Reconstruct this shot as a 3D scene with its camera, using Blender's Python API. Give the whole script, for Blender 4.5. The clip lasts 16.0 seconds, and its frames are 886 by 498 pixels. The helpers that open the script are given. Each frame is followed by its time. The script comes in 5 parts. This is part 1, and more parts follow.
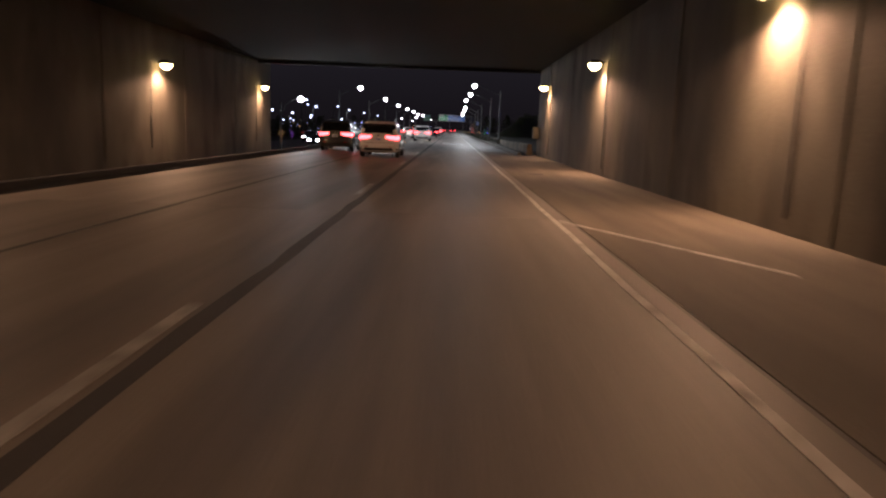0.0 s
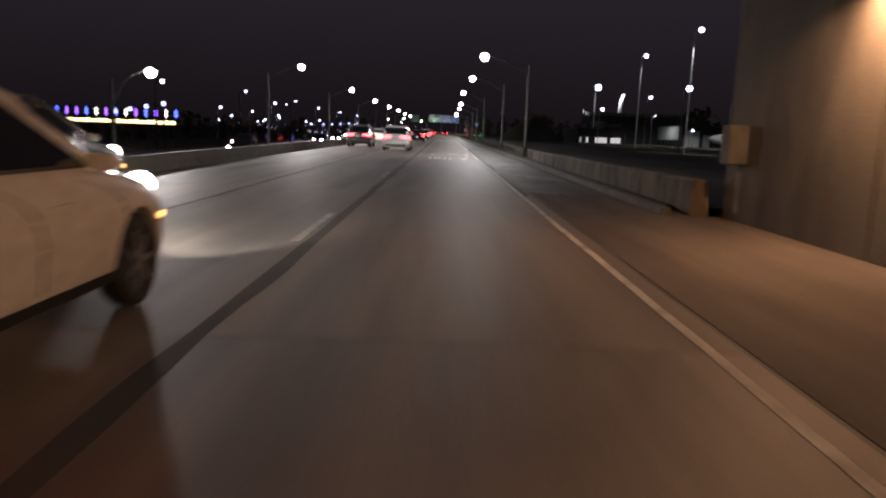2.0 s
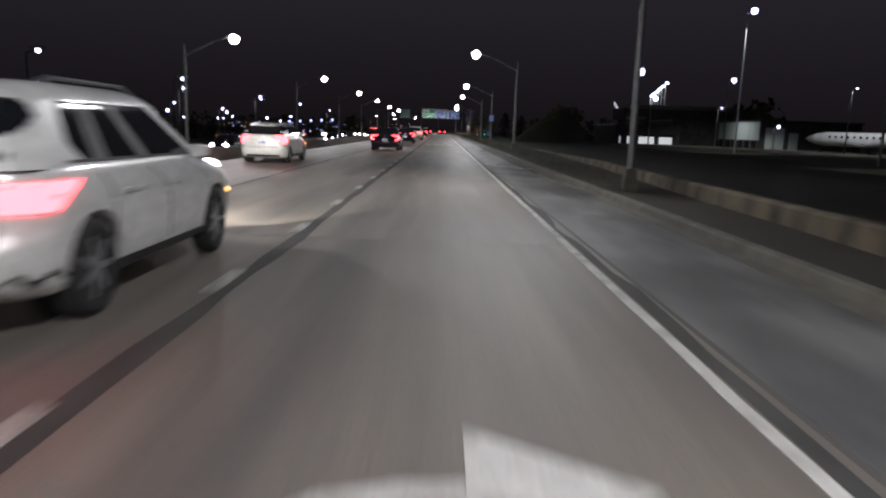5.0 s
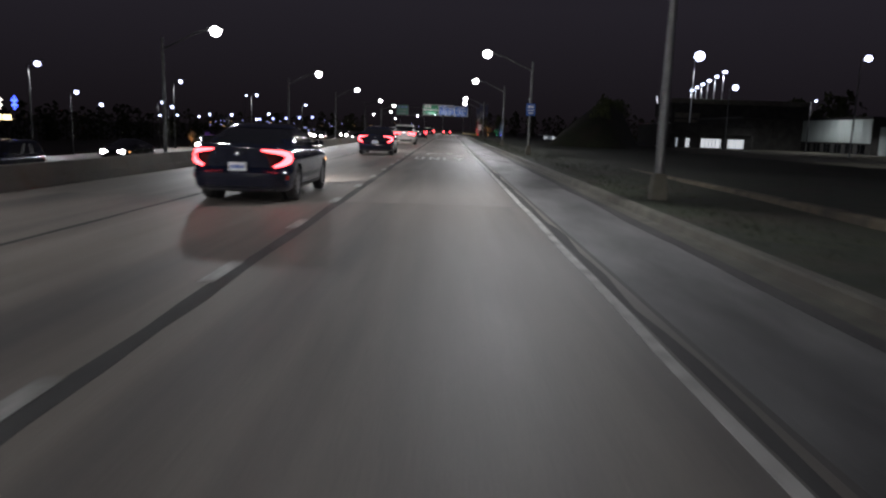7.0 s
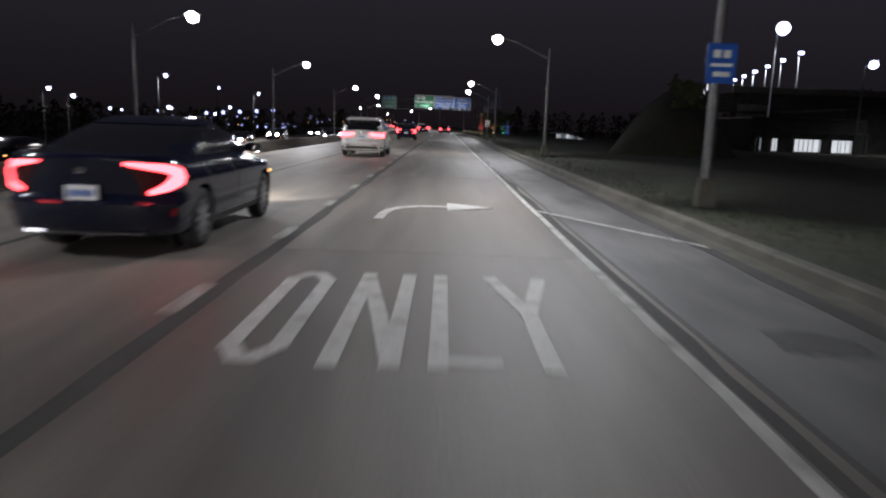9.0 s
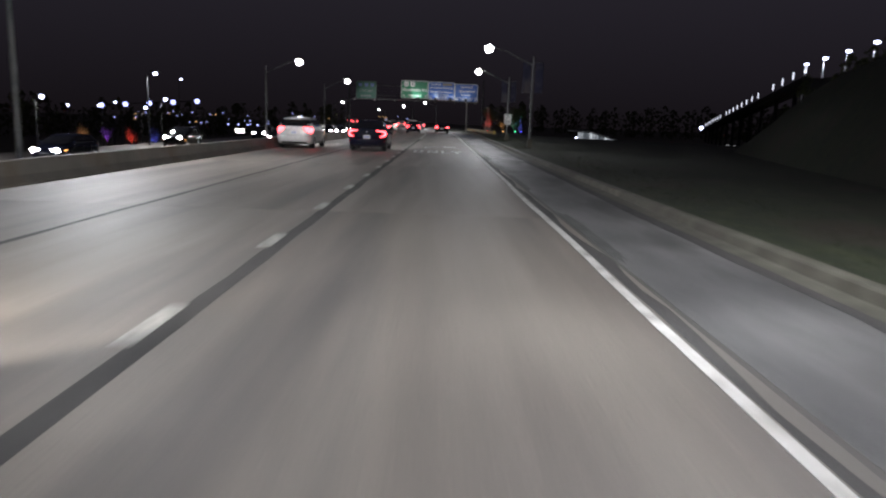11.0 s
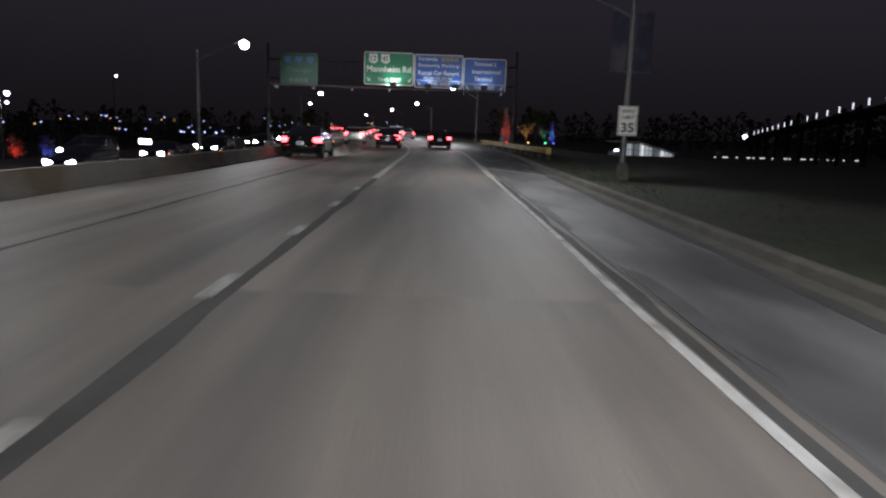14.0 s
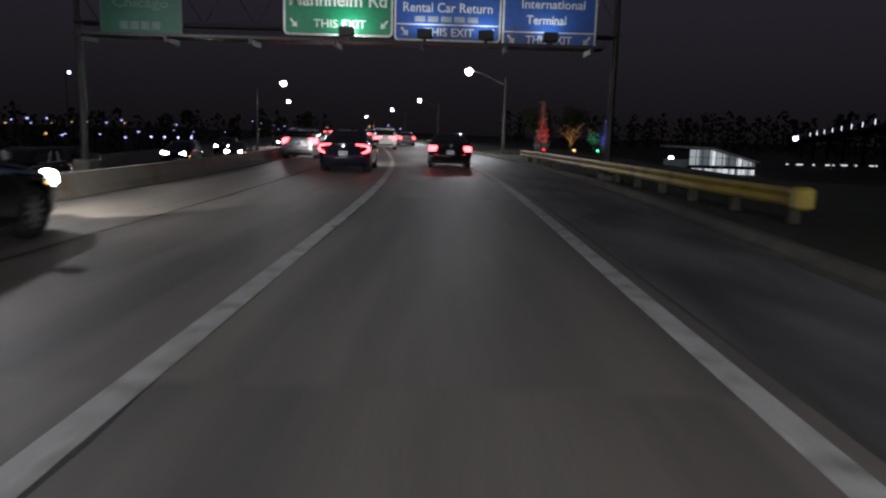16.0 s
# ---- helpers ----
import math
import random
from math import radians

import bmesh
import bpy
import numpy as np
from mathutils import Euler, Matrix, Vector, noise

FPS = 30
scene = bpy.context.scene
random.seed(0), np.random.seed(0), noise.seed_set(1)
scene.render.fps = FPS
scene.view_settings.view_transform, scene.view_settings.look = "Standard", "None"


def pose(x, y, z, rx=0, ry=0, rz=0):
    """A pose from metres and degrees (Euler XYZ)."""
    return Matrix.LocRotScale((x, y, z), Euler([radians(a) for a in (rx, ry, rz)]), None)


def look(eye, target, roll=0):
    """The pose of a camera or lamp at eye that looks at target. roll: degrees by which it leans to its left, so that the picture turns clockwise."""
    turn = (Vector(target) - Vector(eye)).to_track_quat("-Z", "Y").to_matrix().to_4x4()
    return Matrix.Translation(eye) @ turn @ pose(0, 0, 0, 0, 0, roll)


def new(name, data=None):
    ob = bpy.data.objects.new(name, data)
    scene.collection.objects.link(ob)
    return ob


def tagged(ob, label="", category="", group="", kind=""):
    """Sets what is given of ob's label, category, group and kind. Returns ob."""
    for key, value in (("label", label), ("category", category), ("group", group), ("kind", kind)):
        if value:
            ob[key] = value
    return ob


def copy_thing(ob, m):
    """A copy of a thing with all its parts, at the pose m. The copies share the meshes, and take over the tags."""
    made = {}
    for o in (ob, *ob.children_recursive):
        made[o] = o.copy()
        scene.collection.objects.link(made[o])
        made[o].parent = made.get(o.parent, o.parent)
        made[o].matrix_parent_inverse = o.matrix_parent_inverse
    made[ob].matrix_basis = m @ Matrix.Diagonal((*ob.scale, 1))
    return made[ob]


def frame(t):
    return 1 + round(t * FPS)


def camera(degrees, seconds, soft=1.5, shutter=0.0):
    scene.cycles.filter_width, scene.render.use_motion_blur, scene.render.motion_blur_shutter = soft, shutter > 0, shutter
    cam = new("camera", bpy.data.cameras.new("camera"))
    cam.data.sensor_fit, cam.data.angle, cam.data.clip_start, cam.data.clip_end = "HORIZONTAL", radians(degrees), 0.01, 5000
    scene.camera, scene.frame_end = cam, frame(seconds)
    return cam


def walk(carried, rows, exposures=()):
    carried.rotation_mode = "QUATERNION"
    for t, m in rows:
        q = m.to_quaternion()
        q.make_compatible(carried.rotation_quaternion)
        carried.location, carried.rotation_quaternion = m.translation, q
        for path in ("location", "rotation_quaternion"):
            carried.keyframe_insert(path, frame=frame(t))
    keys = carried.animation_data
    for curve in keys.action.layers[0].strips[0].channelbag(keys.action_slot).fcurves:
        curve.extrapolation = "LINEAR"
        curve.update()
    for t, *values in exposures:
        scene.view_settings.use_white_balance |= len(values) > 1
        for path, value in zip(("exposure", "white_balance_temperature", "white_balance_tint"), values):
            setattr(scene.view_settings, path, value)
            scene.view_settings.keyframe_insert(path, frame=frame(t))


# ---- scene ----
# ------------------------------------------------------------------ camera
# seconds, metres right and ahead, heading, tilt, lean to the left (degrees)
ROWS = [
    (0.0, -0.09, 0.01, 0.40, -9.66, 2.18),
    (0.5, -0.11, 8.19, 0.40, -9.50, 2.01),
    (1.0, -0.16, 16.10, 0.25, -9.54, 2.03),
    (1.5, -0.21, 23.94, 0.10, -9.41, 2.03),
    (2.0, -0.23, 31.26, -0.26, -9.47, 2.16),
    (2.5, -0.19, 38.41, -0.44, -9.66, 1.76),
    (3.0, -0.18, 45.38, -0.68, -9.73, 1.75),
    (3.5, -0.17, 52.52, -0.44, -9.37, 1.87),
    (4.0, -0.14, 59.31, -0.46, -9.47, 2.00),
    (6.3, 0.10, 96.04, -0.22, -9.70, 1.84),
    (6.5, 0.11, 99.03, -0.11, -9.72, 1.92),
    (7.0, 0.16, 106.44, 0.06, -9.65, 1.96),
    (7.5, 0.12, 113.95, -0.05, -9.75, 2.12),
    (8.0, 0.13, 121.29, -0.27, -9.85, 2.52),
    (8.5, 0.07, 128.79, -0.15, -9.86, 2.39),
    (9.0, 0.03, 136.03, -0.20, -9.91, 2.03),
    (11.3, -0.05, 173.36, -0.43, -10.15, 1.92),
    (11.5, -0.08, 176.23, -0.42, -9.74, 1.88),
    (12.0, -0.10, 183.19, -0.50, -9.79, 1.92),
    (12.5, -0.08, 189.98, -0.71, -9.49, 1.94),
    (13.0, -0.10, 196.60, -0.69, -9.55, 1.83),
    (13.5, -0.07, 203.08, -0.72, -9.61, 1.80),
    (14.0, -0.07, 209.91, -0.63, -9.56, 2.01),
    (14.5, -0.10, 216.71, -0.58, -9.59, 2.27),
    (15.0, -0.08, 222.91, -0.30, -9.63, 2.19),
    (15.5, -0.04, 229.67, 0.20, -9.72, 1.89),
    (16.0, -0.15, 236.13, 0.08, -9.33, 1.66),
]
EYE = 1.45
cam = camera(64.2, 16.0, soft=2.2, shutter=0.4)
walk(cam, [(t, pose(x, y, EYE, 0, 0, yaw) @ pose(0, 0, 0, 90 + tilt) @ pose(0, 0, 0, 0, 0, lean))
           for t, x, y, yaw, tilt, lean in ROWS],
     exposures=[(0.0, 0.0, 6550, 13), (1.5, 0.0, 6550, 13), (2.0, 0.0, 7200, 18), (3.0, -0.12, 7300, 20), (4.0, 0.0, 7000, 16), (6.5, 0.0, 6700, 13), (9.0, 0.0, 6650, 13),
                (11.5, 0.0, 6600, 13), (13.5, 0.05, 6650, 13), (16.0, 0.0, 6550, 13)])

# ------------------------------------------------------------------ night sky and exposure
world = bpy.data.worlds.new("night_sky")
scene.world = world
world.use_nodes = True
nt = world.node_tree
bg = nt.nodes["Background"]
tc = nt.nodes.new("ShaderNodeTexCoord")
sep = nt.nodes.new("ShaderNodeSeparateXYZ")
ramp = nt.nodes.new("ShaderNodeValToRGB")
nt.links.new(tc.outputs["Generated"], sep.inputs[0])
nt.links.new(sep.outputs["Z"], ramp.inputs[0])
nt.links.new(ramp.outputs[0], bg.inputs[0])
for k, (at, tint) in enumerate(((0.0, (0.0052, 0.0042, 0.0054)), (0.16, (0.0118, 0.0106, 0.0146)), (0.42, (0.0108, 0.0104, 0.0152)))):
    e = ramp.color_ramp.elements[k] if k < 2 else ramp.color_ramp.elements.new(at)
    e.position, e.color = at, (*tint, 1)
bg.inputs[1].default_value = 1.35

LAMP_W = 2800.0        # street lamps, cool white
TUNNEL_W = 1150.0      # sodium wall lamps
COOL = (0.90, 0.945, 1.0)
SODIUM = (1.0, 0.558, 0.33)


def spot(name, at, target, watts, colour, cone=120, blend=0.7, radius=0.12, parent=None):
    lamp = bpy.data.lights.new(name, "SPOT")
    lamp.energy, lamp.color, lamp.spot_size, lamp.spot_blend = watts, colour, radians(cone), blend
    lamp.shadow_soft_size = radius
    ob = new(name, lamp)
    ob.matrix_world = look(at, target)
    if parent:
        ob.parent = parent
    return ob


# ------------------------------------------------------------------ materials
def nodes_of(name):
    m = bpy.data.materials.new(name)
    m.use_nodes = True
    return m, m.node_tree, m.node_tree.nodes["Principled BSDF"]


def surface(name, dark, light, scale=4.0, rough=0.8, bump=0.2, stretch=(1, 1, 1), metal=0.0, fine=60.0,
            stain=None, stain_scale=0.5, coat=0.0, spread=(0.35, 0.7), per_piece=0.0):
    """Two scales of noise between two colours, with stains, fine relief and varied gloss."""
    m, t, b = nodes_of(name)
    n, l = t.nodes, t.links
    co = n.new("ShaderNodeTexCoord")
    mp = n.new("ShaderNodeMapping")
    mp.inputs["Scale"].default_value = stretch
    l.new(co.outputs["Object"], mp.inputs[0])
    a = n.new("ShaderNodeTexNoise")
    a.inputs["Scale"].default_value, a.inputs["Detail"].default_value = scale, 6
    l.new(mp.outputs[0], a.inputs[0])
    r = n.new("ShaderNodeValToRGB")
    r.color_ramp.elements[0].position, r.color_ramp.elements[0].color = spread[0], (*dark, 1)
    r.color_ramp.elements[1].position, r.color_ramp.elements[1].color = spread[1], (*light, 1)
    l.new(a.outputs[0], r.inputs[0])
    out = r.outputs[0]
    g = n.new("ShaderNodeTexNoise")
    g.inputs["Scale"].default_value, g.inputs["Detail"].default_value = fine, 3
    l.new(co.outputs["Object"], g.inputs[0])
    mx = n.new("ShaderNodeMix")
    mx.data_type, mx.blend_type = "RGBA", "MULTIPLY"
    mx.inputs["Factor"].default_value = 0.45
    l.new(out, mx.inputs["A"])
    gr = n.new("ShaderNodeValToRGB")
    gr.color_ramp.elements[0].position, gr.color_ramp.elements[0].color = 0.3, (0.45, 0.45, 0.45, 1)
    gr.color_ramp.elements[1].position, gr.color_ramp.elements[1].color = 0.65, (1, 1, 1, 1)
    l.new(g.outputs[0], gr.inputs[0])
    l.new(gr.outputs[0], mx.inputs["B"])
    out = mx.outputs["Result"]
    if stain:
        s = n.new("ShaderNodeTexNoise")
        s.inputs["Scale"].default_value, s.inputs["Detail"].default_value = stain_scale, 5
        l.new(mp.outputs[0], s.inputs[0])
        sr = n.new("ShaderNodeValToRGB")
        sr.color_ramp.elements[0].position, sr.color_ramp.elements[0].color = 0.5, (0, 0, 0, 1)
        sr.color_ramp.elements[1].position, sr.color_ramp.elements[1].color = 0.68, (1, 1, 1, 1)
        l.new(s.outputs[0], sr.inputs[0])
        sm = n.new("ShaderNodeMix")
        sm.data_type = "RGBA"
        l.new(sr.outputs[0], sm.inputs["Factor"])
        l.new(out, sm.inputs["A"])
        sm.inputs["B"].default_value = (*stain, 1)
        out = sm.outputs["Result"]
    if per_piece:
        oi = n.new("ShaderNodeObjectInfo")
        hv = n.new("ShaderNodeHueSaturation")
        mr = n.new("ShaderNodeMapRange")
        mr.inputs["To Min"].default_value, mr.inputs["To Max"].default_value = 1 - per_piece, 1 + per_piece
        l.new(oi.outputs["Random"], mr.inputs[0])
        l.new(mr.outputs[0], hv.inputs["Value"])
        l.new(out, hv.inputs["Color"])
        out = hv.outputs[0]
    l.new(out, b.inputs["Base Color"])
    rr = n.new("ShaderNodeMapRange")
    rr.inputs["To Min"].default_value, rr.inputs["To Max"].default_value = max(rough - 0.12, 0.02), min(rough + 0.1, 1)
    l.new(a.outputs[0], rr.inputs[0])
    l.new(rr.outputs[0], b.inputs["Roughness"])
    b.inputs["Metallic"].default_value = metal
    b.inputs["Coat Weight"].default_value = coat
    b.inputs["Coat Roughness"].default_value = 0.05
    if bump:
        bp = n.new("ShaderNodeBump")
        bp.inputs["Strength"].default_value, bp.inputs["Distance"].default_value = bump, 0.02
        l.new(g.outputs[0], bp.inputs["Height"])
        l.new(bp.outputs[0], b.inputs["Normal"])
    return m


def glow(name, colour, strength):
    m, t, b = nodes_of(name)
    b.inputs["Base Color"].default_value = (*[min(c, 0.8) for c in colour], 1)
    b.inputs["Emission Color"].default_value = (*colour, 1)
    b.inputs["Emission Strength"].default_value = strength
    b.inputs["Roughness"].default_value = 0.3
    m.cycles.emission_sampling = "NONE"
    return m


def plain(name, colour, rough=0.5, metal=0.0, coat=0.0):
    m, t, b = nodes_of(name)
    n = t.nodes.new("ShaderNodeTexNoise")
    n.inputs["Scale"].default_value, n.inputs["Detail"].default_value = 9, 4
    co = t.nodes.new("ShaderNodeTexCoord")
    t.links.new(co.outputs["Object"], n.inputs[0])
    r = t.nodes.new("ShaderNodeValToRGB")
    r.color_ramp.elements[0].position, r.color_ramp.elements[1].position = 0.3, 0.7
    r.color_ramp.elements[0].color = (*[c * 0.82 for c in colour], 1)
    r.color_ramp.elements[1].color = (*[min(1, c * 1.1) for c in colour], 1)
    t.links.new(n.outputs[0], r.inputs[0])
    t.links.new(r.outputs[0], b.inputs["Base Color"])
    b.inputs["Roughness"].default_value, b.inputs["Metallic"].default_value = rough, metal
    b.inputs["Coat Weight"].default_value, b.inputs["Coat Roughness"].default_value = coat, 0.04
    return m


PAVE = surface("worn_concrete_pavement", (0.163, 0.141, 0.121), (0.272, 0.239, 0.207), 0.9, 0.61, 0.25, (1.6, 0.10, 1), fine=45,
               stain=(0.11, 0.10, 0.092), stain_scale=0.55, per_piece=0.06)
SHOULDER = surface("shoulder_asphalt", (0.088, 0.086, 0.085), (0.235, 0.230, 0.226), 0.9, 0.6, 0.4, (1.2, 0.35, 1), fine=55,
                   stain=(0.05, 0.048, 0.045), stain_scale=0.6)
TAR = surface("tar_joint", (0.07, 0.066, 0.061), (0.115, 0.11, 0.10), 1.2, 0.7, 0.3, (2, 0.3, 1))
PAINT = surface("road_paint", (0.50, 0.49, 0.46), (0.70, 0.69, 0.66), 3, 0.7, 0.2, fine=35, stain=(0.25, 0.235, 0.215), stain_scale=3.2)
# paler copy of the road paint: headlight thrown back is in the colour
BRIGHT = surface("headlit_road_paint", (0.66, 0.65, 0.62), (0.82, 0.81, 0.78), 3, 0.65, 0.2, fine=35, stain=(0.38, 0.36, 0.33), stain_scale=3.2)
WORN = surface("worn_dash_paint", (0.30, 0.29, 0.265), (0.55, 0.54, 0.51), 5, 0.65, 0.3, (1, 0.5, 1), fine=30, stain=(0.20, 0.18, 0.155), stain_scale=2.2, spread=(0.4, 0.62))
BROWNC = surface("brown_shoulder_concrete", (0.10, 0.083, 0.064), (0.19, 0.160, 0.125), 0.8, 0.85, 0.4, (1.3, 0.15, 1), fine=45,
               stain=(0.065, 0.053, 0.042), stain_scale=0.5)
KERB = surface("kerb_concrete", (0.088, 0.083, 0.064), (0.160, 0.151, 0.122), 2.5, 0.85, 0.3, fine=50, stain=(0.09, 0.08, 0.066), stain_scale=0.9)
GRASS = surface("dark_grass", (0.014, 0.020, 0.008), (0.040, 0.048, 0.020), 2.2, 0.95, 0.8, fine=30, stain=(0.035, 0.028, 0.018), stain_scale=0.4)
BROWNGRASS = surface("dry_brown_grass", (0.019, 0.016, 0.008), (0.041, 0.033, 0.018), 2.2, 0.95, 0.8, fine=30, stain=(0.018, 0.014, 0.009), stain_scale=0.4)
SOIL = surface("dry_winter_grass", (0.07, 0.066, 0.042), (0.135, 0.122, 0.082), 0.3, 0.95, 0.6, fine=8)
WALLC = surface("underpass_concrete", (0.078, 0.070, 0.054), (0.15, 0.135, 0.106), 0.7, 0.9, 0.35, (1, 0.8, 0.35), fine=30,
                stain=(0.05, 0.043, 0.034), stain_scale=0.8)
BARRIER = surface("barrier_concrete", (0.14, 0.13, 0.112), (0.25, 0.235, 0.205), 1.1, 0.85, 0.35, (1, 0.6, 0.4), fine=40,
                  stain=(0.13, 0.10, 0.07), stain_scale=1.1)
VERGEC = surface("streaked_brown_concrete", (0.075, 0.058, 0.036), (0.185, 0.148, 0.098), 1.6, 0.9, 0.4, (1, 0.8, 0.4), fine=35,
                 stain=(0.022, 0.018, 0.013), stain_scale=1.5)
# near-black stands for unlit concrete: the shade is in the colour
SHADE_C = surface("shade_black_concrete", (0.006, 0.006, 0.006), (0.014, 0.0135, 0.013), 1.2, 0.95, 0.3)
# dark copy of the barrier concrete, with the underpass shade in its colour
SHADEWALL = surface("shaded_barrier_concrete", (0.018, 0.016, 0.014), (0.042, 0.038, 0.032), 1.1, 0.9, 0.35, (1, 0.6, 0.4), fine=40)
DECK = surface("near_black_concrete", (0.022, 0.021, 0.020), (0.05, 0.048, 0.045), 1.2, 0.9, 0.3)
STEEL = surface("galvanised_steel", (0.13, 0.135, 0.14), (0.20, 0.205, 0.21), 6, 0.5, 0.1, metal=0.6)
DARKSTEEL = surface("near_black_steel", (0.012, 0.012, 0.013), (0.025, 0.025, 0.026), 5, 0.5, 0.1, metal=0.3)
YELLOW = surface("yellow_rail_paint", (0.42, 0.31, 0.05), (0.60, 0.46, 0.09), 3, 0.55, 0.2, fine=30, stain=(0.25, 0.17, 0.05), stain_scale=1.5)
GREEN_S = plain("sign_green", (0.0, 0.20, 0.09), 0.35)
BLUE_S = plain("sign_blue", (0.01, 0.09, 0.42), 0.35)
WHITE_S = plain("sign_white", (0.78, 0.79, 0.78), 0.35)
BLACK_S = plain("sign_black", (0.02, 0.02, 0.02), 0.4)
RUBBER = plain("tyre_rubber", (0.022, 0.022, 0.023), 0.8)
ALLOY = plain("wheel_alloy", (0.42, 0.43, 0.45), 0.3, 0.9)
PLASTIC = plain("black_plastic", (0.02, 0.02, 0.021), 0.5)
CHROME = plain("chrome", (0.7, 0.7, 0.72), 0.12, 1.0)
GLASS_C = plain("tinted_car_glass", (0.012, 0.013, 0.015), 0.06, 0.0, 0.5)
BARK = surface("bark", (0.06, 0.045, 0.03), (0.13, 0.10, 0.07), 8, 0.9, 0.6, (1, 1, 0.2))
LEAF = surface("foliage", (0.045, 0.06, 0.02), (0.10, 0.11, 0.045), 5, 0.8, 0.2)
CLAD = surface("white_metal_cladding", (0.58, 0.60, 0.61), (0.66, 0.68, 0.69), 0.5, 0.5, 0.1, (4, 1, 0.1))
LAMP_ON = glow("lamp_lens_cool", (0.95, 0.97, 1.0), 45)
LAMP_BLUE = glow("lamp_lens_blue_white", (0.60, 0.66, 1.0), 9)
SODIUM_ON = glow("lamp_lens_sodium", (1.0, 0.66, 0.28), 40)
TAIL = glow("tail_light_lit", (1.0, 0.066, 0.080), 9.5)
TAIL_DIM = plain("tail_reflector", (0.30, 0.010, 0.010), 0.15)
TAIL_CASE = plain("dark_tail_lens", (0.05, 0.004, 0.005), 0.12)
AMBER = glow("amber_marker", (1.0, 0.42, 0.12), 5)
HEAD = glow("head_light_lit", (0.95, 0.97, 1.0), 45)
PLATE = plain("number_plate_white", (0.80, 0.82, 0.83), 0.4)
WARM = glow("warm_fairy_lights", (1.0, 0.80, 0.42), 3.0)
ORN = {"blue": glow("blue_light_string", (0.05, 0.10, 1.0), 5), "violet": glow("violet_light_string", (0.22, 0.08, 1.0), 4),
       "white": glow("white_light_string", (1.0, 0.94, 0.85), 3)}
WINDOW_LIT = glow("lit_window", (0.85, 0.93, 1.0), 0.7)
PANE_LIT = glow("dim_lit_window", (0.75, 0.88, 1.0), 0.3)
SCREEN = glow("lit_sign_panel", (1.0, 0.92, 0.9), 6)


# ------------------------------------------------------------------ mesh building
class Mesh:
    def __init__(self):
        self.v, self.f, self.level = [], [], 0

    def add(self, verts, faces):
        o = len(self.v)
        self.v += [tuple(p) for p in verts]
        self.f += [tuple(i + o for i in f) for f in faces]
        return self

    def box(self, x0, x1, y0, y1, z0, z1, bevel=0.0):
        """A box, with its upright edges and rim cut back by bevel."""
        if bevel <= 0:
            v = [(x, y, z) for z in (z0, z1) for x, y in ((x0, y0), (x1, y0), (x1, y1), (x0, y1))]
            return self.add(v, [(3, 2, 1, 0), (4, 5, 6, 7), (0, 1, 5, 4), (1, 2, 6, 5), (2, 3, 7, 6), (3, 0, 4, 7)])
        b = bevel
        def ring(i, z):
            return [(x0 + i + b, y0 + i, z), (x1 - i - b, y0 + i, z), (x1 - i, y0 + i + b, z), (x1 - i, y1 - i - b, z),
                    (x1 - i - b, y1 - i, z), (x0 + i + b, y1 - i, z), (x0 + i, y1 - i - b, z), (x0 + i, y0 + i + b, z)]
        rings = [ring(b, z0), ring(0, z0 + b), ring(0, z1 - b), ring(b, z1)]
        return self.loft(rings, True, True)

    def loft(self, rings, closed=True, caps=True):
        n, o = len(rings[0]), len(self.v)
        for r in rings:
            self.v += [tuple(p) for p in r]
        for k in range(len(rings) - 1):
            for i in range(n if closed else n - 1):
                j = (i + 1) % n
                self.f.append((o + k * n + i, o + k * n + j, o + (k + 1) * n + j, o + (k + 1) * n + i))
        if caps and closed:
            self.f.append(tuple(o + i for i in reversed(range(n))))
            self.f.append(tuple(o + (len(rings) - 1) * n + i for i in range(n)))
        return self

    def tube(self, points, radii, n=8, squash=1.0):
        """A round bar along points, with a radius at each."""
        rings = []
        for i, p in enumerate(points):
            p = Vector(p)
            d = Vector(points[min(i + 1, len(points) - 1)]) - Vector(points[max(i - 1, 0)])
            d.normalize()
            up = Vector((0, 0, 1)) if abs(d.z) < 0.95 else Vector((1, 0, 0))
            a = d.cross(up).normalized()
            b = d.cross(a).normalized()
            r = radii[i] if isinstance(radii, (list, tuple)) else radii
            rings.append([p + a * (r * math.cos(2 * math.pi * k / n)) + b * (r * squash * math.sin(2 * math.pi * k / n)) for k in range(n)])
        return self.loft(rings)

    def prism(self, outline, axis, a, b):
        """An outline of two numbers a point, pushed along axis from a to b."""
        def at(p, w):
            q = list(p)
            q.insert("xyz".index(axis), w)
            return tuple(q)
        return self.loft([[at(p, a) for p in outline], [at(p, b) for p in outline]])

    def lathe(self, profile, centre, axis="x", n=20):
        """profile: distance along the axis, radius."""
        cx, cy, cz = centre
        rings = []
        for s, r in profile:
            ring = []
            for k in range(n):
                u, w = r * math.cos(2 * math.pi * k / n), r * math.sin(2 * math.pi * k / n)
                ring.append((cx + s, cy + u, cz + w) if axis == "x" else (cx + u, cy + s, cz + w) if axis == "y" else (cx + u, cy + w, cz + s))
            rings.append(ring)
        return self.loft(rings)

    def data(self, name, material, smooth=False):
        me = bpy.data.meshes.new(name)
        me.from_pydata(self.v, [], self.f)
        bm = bmesh.new()
        bm.from_mesh(me)
        bmesh.ops.recalc_face_normals(bm, faces=bm.faces)
        bm.to_mesh(me)
        bm.free()
        me.materials.append(material)
        if smooth:
            me.shade_smooth()
            me.set_sharp_from_angle(angle=radians(smooth if smooth > 1 else 38))
        return me


